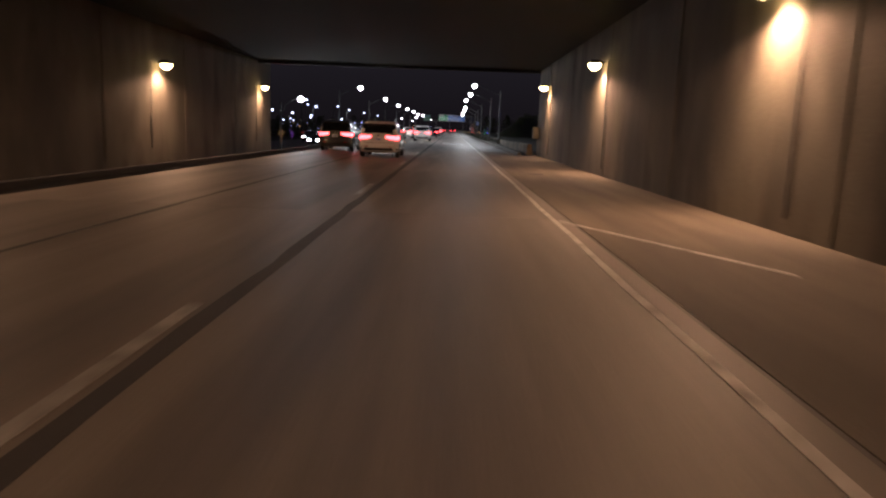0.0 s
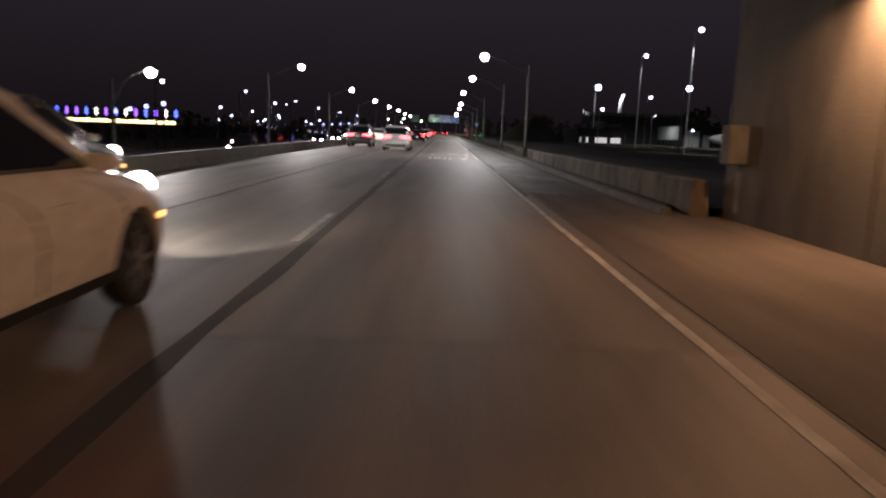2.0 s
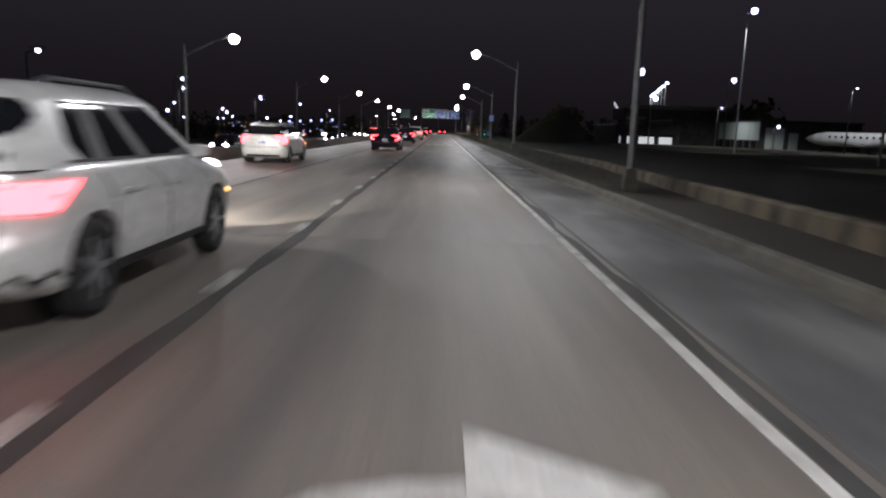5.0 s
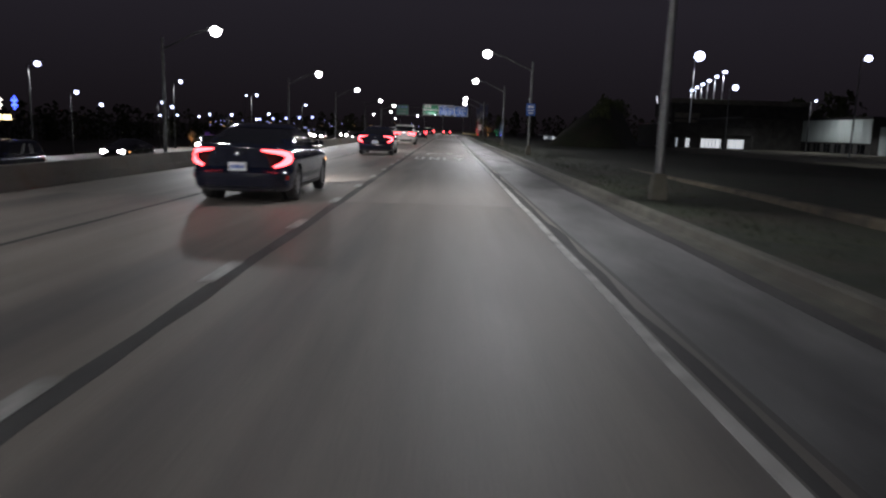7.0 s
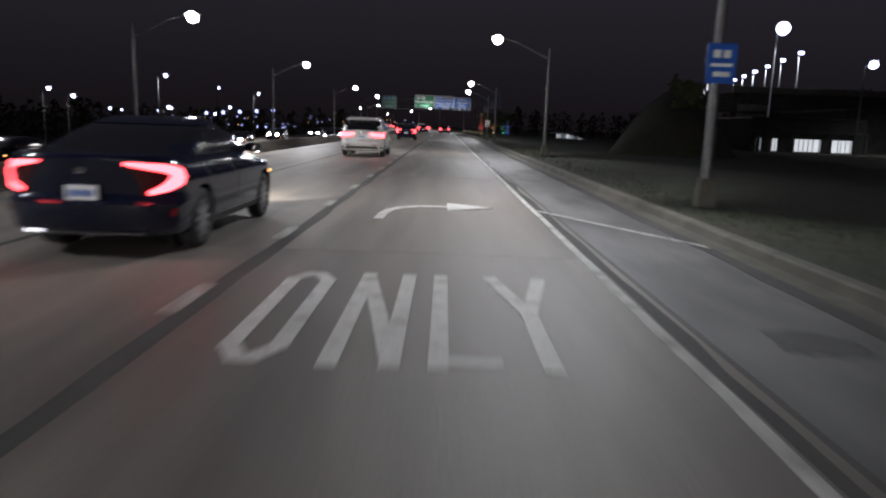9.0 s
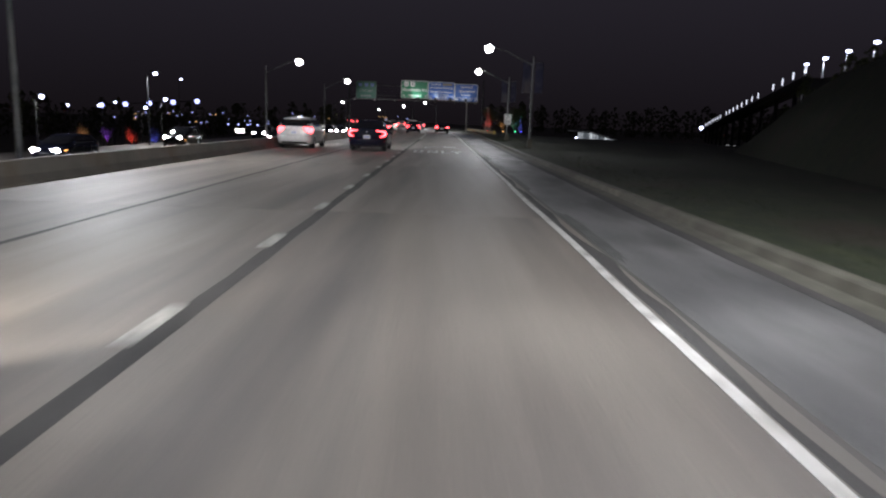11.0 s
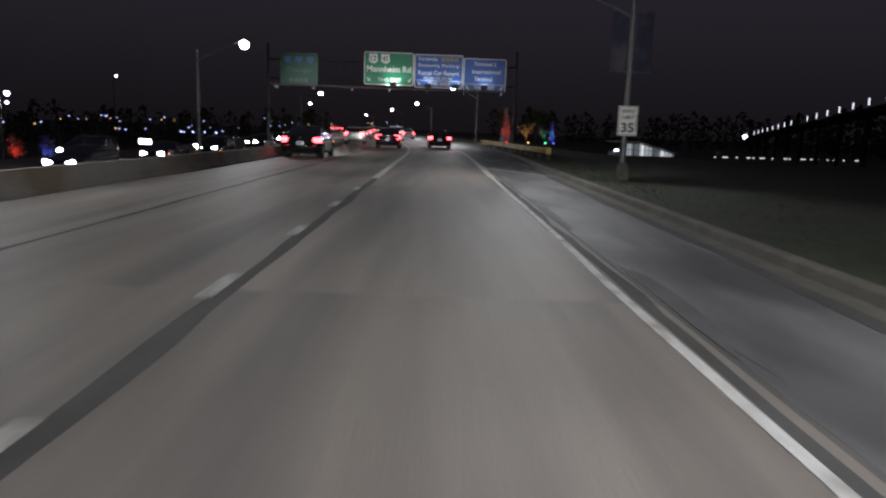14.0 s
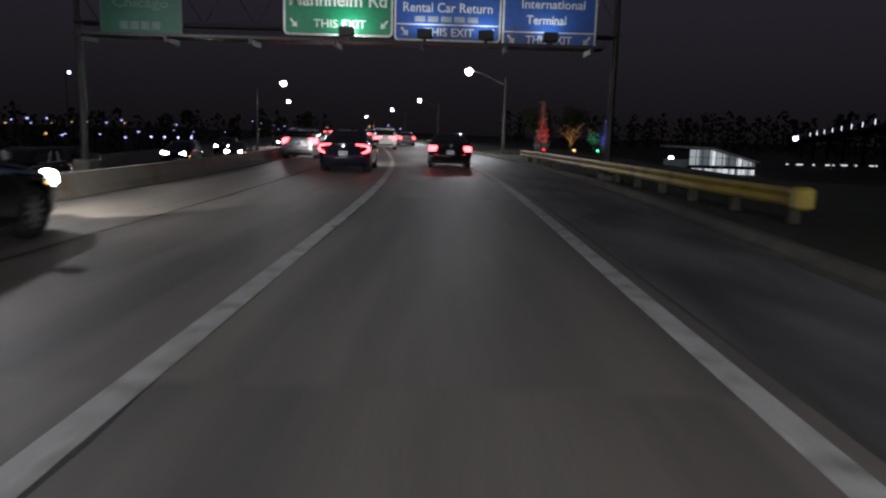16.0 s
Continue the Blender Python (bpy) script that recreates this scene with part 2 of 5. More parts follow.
def part(name, mesh, material, parent=None, label="", smooth=False):
    ob = new(name, mesh.data(name, material, smooth))
    if parent:
        ob.parent = parent
    if label:
        ob["label"] = label
    return ob


def thing(name, label, category, group="", kind=""):
    return tagged(new(name), label, category, group, kind)


def structure(name, mesh, material, label, category, smooth=False):
    return tagged(part(name, mesh, material, None, "", smooth), label, category, "", "structure")


def text_mesh(words, height, width=None, bold=0.0):
    """Flat lettering in the xz plane, centred, of that cap height."""
    cu = bpy.data.curves.new("lettering", "FONT")
    cu.body, cu.align_x, cu.align_y, cu.size, cu.offset = words, "CENTER", "CENTER", 1.0, bold
    cu.resolution_u = 3
    ob = new("lettering", cu)
    bpy.context.view_layer.update()
    me = bpy.data.meshes.new_from_object(ob.evaluated_get(bpy.context.evaluated_depsgraph_get()))
    bpy.data.objects.remove(ob)
    co = np.array([v.co[:] for v in me.vertices])
    lo, hi = co.min(0), co.max(0)
    k = height / (hi[1] - lo[1])
    kx = width / (hi[0] - lo[0]) if width else k
    mid = (lo + hi) / 2
    for v in me.vertices:
        v.co = ((v.co.x - mid[0]) * kx, 0, (v.co.y - mid[1]) * k)
    return me


def lettering(words, height, at, material, parent, width=None, bold=0.0):
    """Each word is a part of its own."""
    me = text_mesh(words, height, width, bold)
    root = list(range(len(me.vertices)))

    def top(i):
        while root[i] != i:
            i = root[i]
        return i
    for f in me.polygons:
        for v in f.vertices[1:]:
            root[top(v)] = top(f.vertices[0])
    letters = {}
    for f in me.polygons:
        letters.setdefault(top(f.vertices[0]), []).append(f)
    spans = []
    for faces in letters.values():
        xs = [me.vertices[v].co.x for f in faces for v in f.vertices]
        spans.append((min(xs), max(xs), faces))
    spans.sort(key=lambda q: q[0])
    groups, right = [], None
    gaps = sorted(b[0] - a[1] for a, b in zip(spans[:-1], spans[1:]))
    n = words.count(" ")
    limit = gaps[-n] - 1e-6 if n else 1e9
    for lo, hi, faces in spans:
        if right is None or lo - right >= limit:
            groups.append([])
        groups[-1] += faces
        right = hi if right is None else max(right, hi)
    for faces in groups:
        used = sorted({v for f in faces for v in f.vertices})
        index = {v: i for i, v in enumerate(used)}
        word = bpy.data.meshes.new("lettering")
        word.from_pydata([me.vertices[v].co[:] for v in used], [], [[index[v] for v in f.vertices] for f in faces])
        word.materials.append(material)
        ob = new("lettering", word)
        ob.location, ob.parent = at, parent


# ------------------------------------------------------------------ plan of the road
def bend(y):
    """How far the road has curved to the left at y."""
    if y < 248:
        return 0.0
    if y < 275:
        return -0.00174 * (y - 248) ** 2
    if y < 330:
        return -1.268 - 0.094 * (y - 275) - 0.0006 * (y - 275) ** 2
    return -8.253 - 0.16 * (y - 330)


def kerb_x(y):
    return float(np.interp(y, [-60, 52, 66, 85, 110, 132, 150, 185, 205, 222, 238, 247, 260, 600], [4.05, 4.05, 3.92, 3.84, 3.74, 3.78, 3.82, 3.80, 3.84, 4.02, 4.12, 4.4, 4.70, 4.80])) + bend(y)


OPP = -1.3        # level of the opposite carriageway
SEAM, LINE_R, LANE_2, MEDIAN = -1.87, 1.67, -4.8, -8.6


def strip(mesh, x0, x1, y0, y1, z0, z1, step=4.0):
    """A slab that follows the road; x0 and x1 are numbers or functions of y."""
    fx0 = x0 if callable(x0) else (lambda y: x0 + bend(y))
    fx1 = x1 if callable(x1) else (lambda y: x1 + bend(y))
    n = 1 if y1 <= 248 and not callable(x0) and not callable(x1) else max(1, int(math.ceil((y1 - y0) / step)))
    rings = []
    for i in range(n + 1):
        y = y0 + (y1 - y0) * i / n
        rings.append([(fx0(y), y, z0), (fx1(y), y, z0), (fx1(y), y, z1), (fx0(y), y, z1)])
    return mesh.loft(rings)


# ------------------------------------------------------------------ ground and road
ground = Mesh()
N = 60
gx = [math.copysign(abs(u) ** 2.2, u) * 1500 for u in np.linspace(-1, 1, N)]
gy = [150 + math.copysign(abs(u) ** 2.2, u) * 1800 for u in np.linspace(-1, 1, N)]
gv = []
for yy in gy:
    for xx in gx:
        left = -1.75 - 0.12 * min(max(-27 - xx, 0.0), 44)
        dip = min(1.0, max(0.0, (xx - 15) / 8)) * min(1.0, max(0.0, (yy - 262) / 14))
        gv.append((xx, yy, left if xx - bend(yy) < -9 else -0.25 if xx < 12 else -0.12 + 0.1 * noise.noise(Vector((xx * 0.03, yy * 0.03, 0))) - 2.4 * dip))
ground.add(gv, [(j * N + i, j * N + i + 1, (j + 1) * N + i + 1, (j + 1) * N + i) for j in range(N - 1) for i in range(N - 1)])
structure("ground", ground, SOIL, "dark grassy ground around the highway at night", "ground")

road = structure("road", strip(Mesh(), MEDIAN - 0.6, lambda y: (LINE_R + 0.3 if y < 44 else 4.6) + bend(y), -60, 520, -0.24, -0.005), TAR, "worn concrete highway carriageway with tarred joints", "road")
JOINT = 0.03
slab_mesh = {}
for k, (x0, x1) in enumerate(((MEDIAN, LANE_2), (LANE_2, SEAM), (SEAM, LINE_R + 0.28))):
    y = -24.0
    while y < 246:
        if k not in slab_mesh:
            m = Mesh().box(x0 + JOINT, x1 - JOINT, 0, 11.985, -0.06, 0.0)
            slab_mesh[k] = m.data("slab", PAVE)
        ob = new("slab", slab_mesh[k])
        ob.location = (0, y, 0)
        ob.parent = road
        y += 12.0
    part("far_lane", strip(Mesh(), x0 + JOINT, x1 - JOINT, y, 520, -0.06, 0.0), PAVE, road)
structure("shoulder", strip(Mesh(), LINE_R + 0.31, lambda y: kerb_x(y) - 0.26, 45.0, 520, -0.06, -0.003), SHOULDER,
          "dark patched asphalt shoulder beside the concrete lanes", "road")

structure("tunnel_shoulder", Mesh().box(LINE_R + 0.31, 5.24, -60, 44.99, -0.2, -0.003), BROWNC, "brown concrete shoulder inside the underpass", "road")

# added brown sheet that imitates amber lamp light fading out past the mouth
ring = [(LINE_R + 0.32, 44.9), (4.02, 44.9)]
for k in range(25):
    u = k / 24
    ring.append((4.0 - u * (3.98 - LINE_R - 0.32), 47.6 + 1.6 * u + 1.1 * noise.noise(Vector((k * 0.37, 4, 0))) + 0.5 * noise.noise(Vector((k * 1.3, 8, 0)))))
tagged(part("dirt_film", Mesh().prism(ring, "z", -0.0025, 0.0012), BROWNC), "ragged brown film standing for amber light on the shoulder at the underpass mouth", "dirt", "", "structure")

# kerb with gutter
m = Mesh()
ys = [y for y in np.arange(45, 520, 3.0)]
rings = []
for y in ys:
    x = kerb_x(y)
    rings.append([(x - 0.26, y, -0.2), (x - 0.26, y, 0.0), (x, y, 0.004), (x + 0.03, y, 0.115), (x + 0.06, y, 0.135), (x + 0.20, y, 0.14), (x + 0.22, y, -0.2)])
m.loft(rings)
structure("kerb", m, KERB, "pale concrete kerb and gutter with dirt", "kerb", smooth=30)

# verge
for start, stop, mat, words in ((46, 110, BROWNGRASS, "dry brown grass verge beside the kerb"), (110, 520, GRASS, "dark short grass verge beside the kerb")):
    rings = []
    for y in np.arange(start, stop + 0.1, 4.0 if start == 46 else 3.7):
        x = kerb_x(y) + 0.21
        row = []
        for u in (0, 0.4, 1.0, 2.0, 3.5, 6, 10, 18, 30, 50):
            row.append((x + u, y, 0.115 - 0.05 * min(u, 1.2) + 0.015 * min(u, 3) + 0.05 * noise.noise(Vector((u * 0.7, y * 0.21, 3))) * min(1, u) - 0.012 * max(0, u - 6) - 3.2 * min(1, max(0, (u - 8) / 10)) * min(1, max(0, (y - 262) / 12))))
        rings.append(row)
    structure("verge", Mesh().loft(rings, closed=False, caps=False), mat, words, "grass")
rng = random.Random(4)
m = Mesh()
for i in range(14000):
    y = rng.uniform(95, 262)
    x = kerb_x(y) + 0.25 + abs(rng.gauss(0, 1.6))
    h, a = rng.uniform(0.02, 0.07), rng.uniform(0, 6.28)
    dx, dy = math.cos(a) * 0.012, math.sin(a) * 0.012
    lx, ly = rng.gauss(0, 0.03), rng.gauss(0, 0.03)
    m.add([(x - dx, y - dy, 0.05), (x + dx, y + dy, 0.05), (x + lx, y + ly, 0.11 + h)], [(0, 1, 2)])
tagged(part("grass", m, GRASS), "short dry grass blades on the verge", "grass", "", "stuff")

# median strip and the opposite carriageway
m = Mesh()
m.loft([[(-13.95 + bend(y), y, OPP - 0.5), (MEDIAN - 0.62 + bend(y), y, -0.3), (MEDIAN - 0.62 + bend(y), y, 0.02), (-11.0 + bend(y), y, -0.25), (-13.95 + bend(y), y, OPP + 0.03)] for y in np.arange(46, 521, 6.0)])
structure("median", m, GRASS, "dark grass median behind the concrete barrier", "grass")
structure("opposite_road", strip(Mesh(), -27.0, -14.0, -60, 520, OPP - 0.24, OPP - 0.003), PAVE, "opposite highway carriageway beyond the median", "road")

# ------------------------------------------------------------------ markings
def marking(name, label, y0, y1, x, w):
    return tagged(part(name, strip(Mesh(), x - w / 2, x + w / 2, y0, y1, 0.0005, 0.006, 3.0), PAINT), label, "road marking", "", "structure")


def waver(y):
    """The painting machine's slight sway."""
    return 0.028 * noise.noise(Vector((y * 0.21, 3.1, 0))) + 0.016 * noise.noise(Vector((y * 0.8, 1.7, 0)))


tagged(part("edge_line", strip(Mesh(), lambda y: LINE_R - 0.047 + waver(y), lambda y: LINE_R + 0.047 + waver(y), -60, 232.5, 0.0005, 0.006, 0.9), PAINT),
       "thin worn white edge line on the highway", "road marking", "", "structure")
SEALED = surface("old_crack_sealant", (0.045, 0.043, 0.041), (0.085, 0.082, 0.078), 1.5, 0.8, 0.5, (2, 0.6, 1), fine=60)
tagged(part("sealed_joint", strip(Mesh(), lambda y: LINE_R + 0.075 + 0.02 * noise.noise(Vector((y * 0.6, 9, 0))), lambda y: LINE_R + 0.19 + 0.12 * noise.noise(Vector((y * 0.45, 5, 0))) + 0.05 * noise.noise(Vector((y * 2.1, 5, 0))),
                                  48, 231, -0.0025, 0.0016, 0.7), SEALED), "ragged dark sealant along the joint of lane and shoulder", "road joint", "", "structure")
tagged(part("sealed_joint", strip(Mesh(), lambda y: kerb_x(y) - 0.48 + 0.09 * noise.noise(Vector((y * 0.3, 2, 0))) + 0.05 * noise.noise(Vector((y * 1.9, 2, 0))), lambda y: kerb_x(y) - 0.262,
                                  100, 240, -0.0025, 0.0016, 0.8), SEALED), "dark dirt and sealant along the gutter", "road joint", "", "structure")
for x, w, k in ((SEAM, 0.085, 11), (LANE_2, 0.045, 12)):
    tagged(part("sealed_joint", strip(Mesh(), lambda y: x + bend(y) - w + 0.05 * noise.noise(Vector((y * 0.5, k, 0))) + 0.025 * noise.noise(Vector((y * 2.3, k, 0))),
                                      lambda y: x + bend(y) + w + 0.06 * noise.noise(Vector((y * 0.4, k + 5, 0))) + 0.03 * noise.noise(Vector((y * 1.9, k + 5, 0))), -60, 260, -0.02, 0.0016, 0.8), SEALED),
           "ragged tar seam between two concrete lanes", "road joint", "", "structure")
marking("edge_line", "broad white edge line along the exit lane", 232.51, 420, LINE_R, 0.21)
marking("lane_line", "broad solid white line where the exit lane parts", 230.5, 420, SEAM - 0.02, 0.21)
dash = Mesh().box(-0.06, 0.06, 0, 3.0, 0.0005, 0.006).data("lane_dash", WORN)
dot = Mesh().box(-0.075, 0.075, 0, 0.95, 0.0005, 0.006).data("lane_dash", WORN)


def dashes(x, start, stop, step, data, label):
    y = start
    while y < stop:
        ob = tagged(new("lane_dash", data), label, "road marking", "lane dashes", "structure")
        ob.location = (x, y, 0)
        y += step


dashes(SEAM - 0.21, 2.4, 64, 12.6, dash, "worn white dash of the lane line")
dashes(SEAM - 0.13, 66.6, 229, 3.55, dot, "short white dotted line dash of the exit lane")
for yl, yr in ((11.75, 7.7), (57.75, 54.4), (106.3, 102.9), (148.6, 145.2), (201.5, 198.1), (238.3, 234.4)):
    x1 = kerb_x(yr) - 0.28
    m = Mesh().prism([(LINE_R + 0.08, yl + 0.1), (LINE_R + 0.08, yl - 0.12), (x1, yr - 0.12), (x1, yr + 0.1)], "z", -0.0035, 0.003)
    tagged(part("shoulder_stripe", m, PAINT), "slanted white stripe across the asphalt shoulder", "road marking", "shoulder stripes", "structure")


PATCH = surface("dark_repair_asphalt", (0.072, 0.07, 0.068), (0.13, 0.126, 0.122), 1.5, 0.7, 0.5, fine=60)
rng = random.Random(17)
for x, y, w, l in ((2.9, 24.9, 0.30, 0.45), (2.75, 140.9, 0.32, 0.35), (3.05, 139.9, 0.20, 0.22), (2.02, 187.5, 0.09, 2.2), (2.04, 194.0, 0.12, 1.6), (2.05, 200.5, 0.10, 2.6),
                   (2.06, 178.5, 0.10, 2.4), (2.02, 223.2, 0.10, 2.6), (2.08, 216.0, 0.12, 2.0)):
    ring = []
    for k in range(36):
        a = 2 * math.pi * k / 36
        r = 0.9 + 0.35 * noise.noise(Vector((math.cos(a) * 1.6, math.sin(a) * 1.6, x + y))) + rng.uniform(-0.07, 0.07)
        ring.append((x + w * r * math.copysign(abs(math.cos(a)) ** 0.7, math.cos(a)), y + l * r * math.copysign(abs(math.sin(a)) ** 0.7, math.sin(a))))
    tagged(part("road_patch", Mesh().prism(ring, "z", -0.0025, 0.002), PATCH if y > 45 else SEALED), "dark repair patch on the asphalt shoulder", "road patch", "shoulder patches", "structure")


def stroke(mesh, pts, w):
    """A painted stroke of width w along points."""
    for a, b in zip(pts[:-1], pts[1:]):
        mesh.level = (mesh.level + 1) % 5
        a, b = Vector(a), Vector(b)
        d = (b - a).normalized()
        s = Vector((-d.y, d.x)) * w / 2
        a2, b2 = a - d * w * 0.35, b + d * w * 0.35
        mesh.prism([tuple(a2 + s), tuple(a2 - s), tuple(b2 - s), tuple(b2 + s)], "z", 0.0005, 0.0055 + 0.0005 * mesh.level)
    return mesh


def lane_word(y0, starts, W):
    word = thing("lane_word", "large worn white word ONLY painted on the lane", "road marking", "lane words", "structure")
    H = 2.68
    forms = {
        "O": [[(0.09, 0.35), (0.09, H - 0.35), (0.2, H - 0.1), (W - 0.2, H - 0.1), (W - 0.09, H - 0.35), (W - 0.09, 0.35), (W - 0.2, 0.1), (0.2, 0.1), (0.09, 0.35)]],
        "N": [[(0.06, 0.05), (0.06, H - 0.05)], [(0.06, H - 0.1), (W - 0.06, 0.1)], [(W - 0.06, 0.05), (W - 0.06, H - 0.05)]],
        "L": [[(0.06, 0.05), (0.06, H - 0.05)], [(0.06, 0.14), (W - 0.08, 0.14)]],
        "Y": [[(0.02, H - 0.05), (W / 2, H * 0.5)], [(W - 0.02, H - 0.05), (W / 2, H * 0.5)], [(W / 2, H * 0.5), (W / 2, 0.05)]]}
    for i, ch in enumerate("ONLY"):
        m = Mesh()
        for line in forms[ch]:
            stroke(m, line, 0.13)
        ob = part("letter", m, BRIGHT, word)
        ob.location = (starts[i], 0, 0)
    word.location = (0.0, y0, 0)


def turn_arrow(y0):
    m = Mesh()
    pts = [(-0.95, 0.0), (-0.93, 0.7), (-0.86, 1.15), (-0.70, 1.5), (-0.45, 1.75), (-0.15, 1.86), (0.15, 1.88)]
    stroke(m, pts, 0.15)
    m.prism([(0.12, 1.30), (0.95, 1.90), (0.12, 2.5)], "z", 0.0005, 0.0085)
    ob = tagged(part("lane_arrow", m, BRIGHT), "white right-turn arrow painted on the lane", "road marking", "lane arrows", "structure")
    ob.location = (0, y0, 0)


lane_word(68.35, (-1.03, -0.54, 0.06, 0.63), 0.46)
for y0 in (140.1, 202.95):
    lane_word(y0, (-1.41, -0.70, -0.02, 0.50), 0.50)
for y0 in (75.6, 146.9, 209.5):
    turn_arrow(y0)

# ------------------------------------------------------------------ underpass
Y_OUT = 45.0
WALL_R, WALL_L, CEIL = 5.25, -12.3, 5.2
wall_r = structure("wall_right", Mesh().box(WALL_R, WALL_R + 0.9, -60, Y_OUT, -0.2, 6.9), WALLC, "stained concrete underpass wall lit by sodium lamps", "wall")
wall_l = structure("wall_left", Mesh().box(WALL_L - 0.9, WALL_L, -60, Y_OUT + 3, -2.2, 6.9), WALLC, "stained concrete underpass wall lit by sodium lamps", "wall")
for side, x0, x1 in ((wall_r, WALL_R - 0.018, WALL_R + 0.02), (wall_l, WALL_L - 0.02, WALL_L + 0.018)):
    for i in range(13):
        y = -51 + i * 7.6
        part("pilaster", Mesh().box(x0, x1, y, y + 0.5, -0.1, CEIL - 0.02, 0.006), WALLC, side)
# floor lowered and coloured near-black to stand for the shade beside the wall
structure("left_gutter", Mesh().box(WALL_L + 0.07, MEDIAN - 0.64, -60, Y_OUT + 3, -0.9, -0.62, 0.02), SHADE_C, "sunken concrete gutter coloured near-black for shade at the foot of the underpass wall", "pavement")
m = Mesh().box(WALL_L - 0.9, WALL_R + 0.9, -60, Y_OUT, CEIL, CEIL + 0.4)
structure("ceiling", m, SHADE_C, "underside of the bridge, coloured near-black for shade", "ceiling")
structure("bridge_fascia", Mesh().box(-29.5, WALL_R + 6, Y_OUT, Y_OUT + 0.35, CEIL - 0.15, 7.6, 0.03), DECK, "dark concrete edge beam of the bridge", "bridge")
structure("bridge_slab", Mesh().box(-29.5, WALL_L - 0.91, -60, Y_OUT, CEIL, CEIL + 0.4), SHADE_C, "dark bridge slab over the opposite carriageway", "bridge")
structure("wall_far", Mesh().box(-29.5, -28.6, -60, Y_OUT, -2.4, CEIL - 0.01), WALLC, "stained concrete underpass wall beside the opposite carriageway", "wall")
# added out of view behind the start, to close the underpass's rear end
structure("wall_behind", Mesh().box(WALL_L - 0.9, WALL_R + 0.9, -61, -60, -0.2, 6.9), WALLC, "unseen concrete wall added to close the underpass", "wall")


def wall_lamp(x, y, z, sense, watts):
    lamp = thing("wall_lamp", "sodium wall lamp on the underpass wall, lit amber", "wall lamp", "underpass lamps")
    part("bracket", Mesh().box(0.0, 0.20, -0.04, 0.04, 0.06, 0.13, 0.01), DARKSTEEL, lamp)
    part("housing", Mesh().prism([(-0.20, 0.03), (0.22, 0.03), (0.16, 0.16), (-0.14, 0.18)], "x", 0.14, 0.52), DARKSTEEL, lamp)
    part("conduit", Mesh().tube([(0.20, 0.0, 0.12), (0.02, -sense * 0.75, 0.10), (0.02, -sense * 0.80, -0.05), (0.02, -sense * 0.80, -z + 0.25)], 0.016, 6), DARKSTEEL, lamp)
    part("lens", Mesh().lathe([(-0.19, 0.03), (-0.16, 0.13), (-0.08, 0.20), (0.01, 0.22), (0.04, 0.20)], (0.35, 0.0, 0.0), "z", 14), SODIUM_ON, lamp, "glowing amber lens", smooth=60)
    lamp.matrix_world = pose(x, y, z, 0, 0, 0 if sense > 0 else 180)
    spot("lamp_light", (x + sense * 0.40, y, z - 0.22), (x + sense * 1.2, y, 0), watts * 0.66, SODIUM, 170, 0.25, 0.12)
    spot("lamp_beam", (x + sense * 0.46, y, z - 0.22), (x, y, z - 0.85), watts * 0.36, SODIUM, 108, 0.35, 0.06)
    return lamp


for y in (-33, -17.5, -2.5, 12.0, 26.0, 40.2):
    wall_lamp(WALL_R - 0.02, y, 3.9, -1, TUNNEL_W * (0.7 if y > 35 else 1.25))
for y in (-18.5, -2.5, 13.5, 29.7, 45.2):
    wall_lamp(WALL_L + 0.02, y, 3.6, 1, TUNNEL_W * (0.55 if y > 35 else 1.0))
box_ = thing("junction_box", "pale steel junction box on the end of the wall", "box")
part("case", Mesh().box(4.86, 5.22, 44.0, 44.4, 1.05, 1.75, 0.02), KERB, box_)
part("conduit", Mesh().tube([(5.16, 44.2, 1.05), (5.16, 44.2, 0.15)], 0.03), STEEL, box_)

# ------------------------------------------------------------------ barriers
def median_x(y):
    return float(np.interp(y, [-60, 42, 56, 80, 125, 205, 232, 520], [-8.3, -8.3, -8.8, -8.9, -8.2, -8.2, -7.5, -7.5])) + bend(y)


JERSEY = [(-0.30, 0.0), (-0.30, 0.08), (-0.17, 0.32), (-0.10, 0.82), (0.10, 0.82), (0.17, 0.32), (0.30, 0.08), (0.30, 0.0)]
median_wall = thing("median_barrier", "stained concrete median barrier along the highway", "barrier", "", "structure")
y = -57.6
while y < 420:
    y1 = y + 6.08
    rings = []
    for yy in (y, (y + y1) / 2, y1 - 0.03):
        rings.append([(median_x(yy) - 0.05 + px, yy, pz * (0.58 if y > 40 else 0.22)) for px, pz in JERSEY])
    # sections under the bridge get the shaded copy of the concrete
    part("barrier_section", Mesh().loft(rings), BARRIER if y > 44 else SHADEWALL, median_wall, "" if y > 44 else "barrier section coloured dark for the underpass shade")
    y = y1


def verge_wall_x(y):
    return float(np.interp(y, [45, 66, 76, 86, 105, 130, 165, 200], [4.62, 4.68, 5.1, 5.55, 6.6, 7.4, 8.6, 10.5]))


verge_wall = thing("verge_wall", "low stained concrete wall with brown streaks beside the verge", "wall", "", "structure")
y = Y_OUT + 0.05
while y < 140:
    y1 = y + 4.5
    rings = []
    for yy in (y, y1 - 0.02):
        x, h = verge_wall_x(yy), float(np.interp(yy, [45, 56, 66, 76, 86, 108, 126, 144], [0.70, 0.64, 0.58, 0.50, 0.42, 0.34, 0.20, 0.0]))
        rings.append([(x, yy, -0.1), (x + 0.04, yy, h - 0.04), (x + 0.08, yy, h), (x + 0.30, yy, h), (x + 0.34, yy, h - 0.04), (x + 0.38, yy, -0.1)])
    part("wall_section", Mesh().loft(rings), VERGEC, verge_wall)
    y = y1

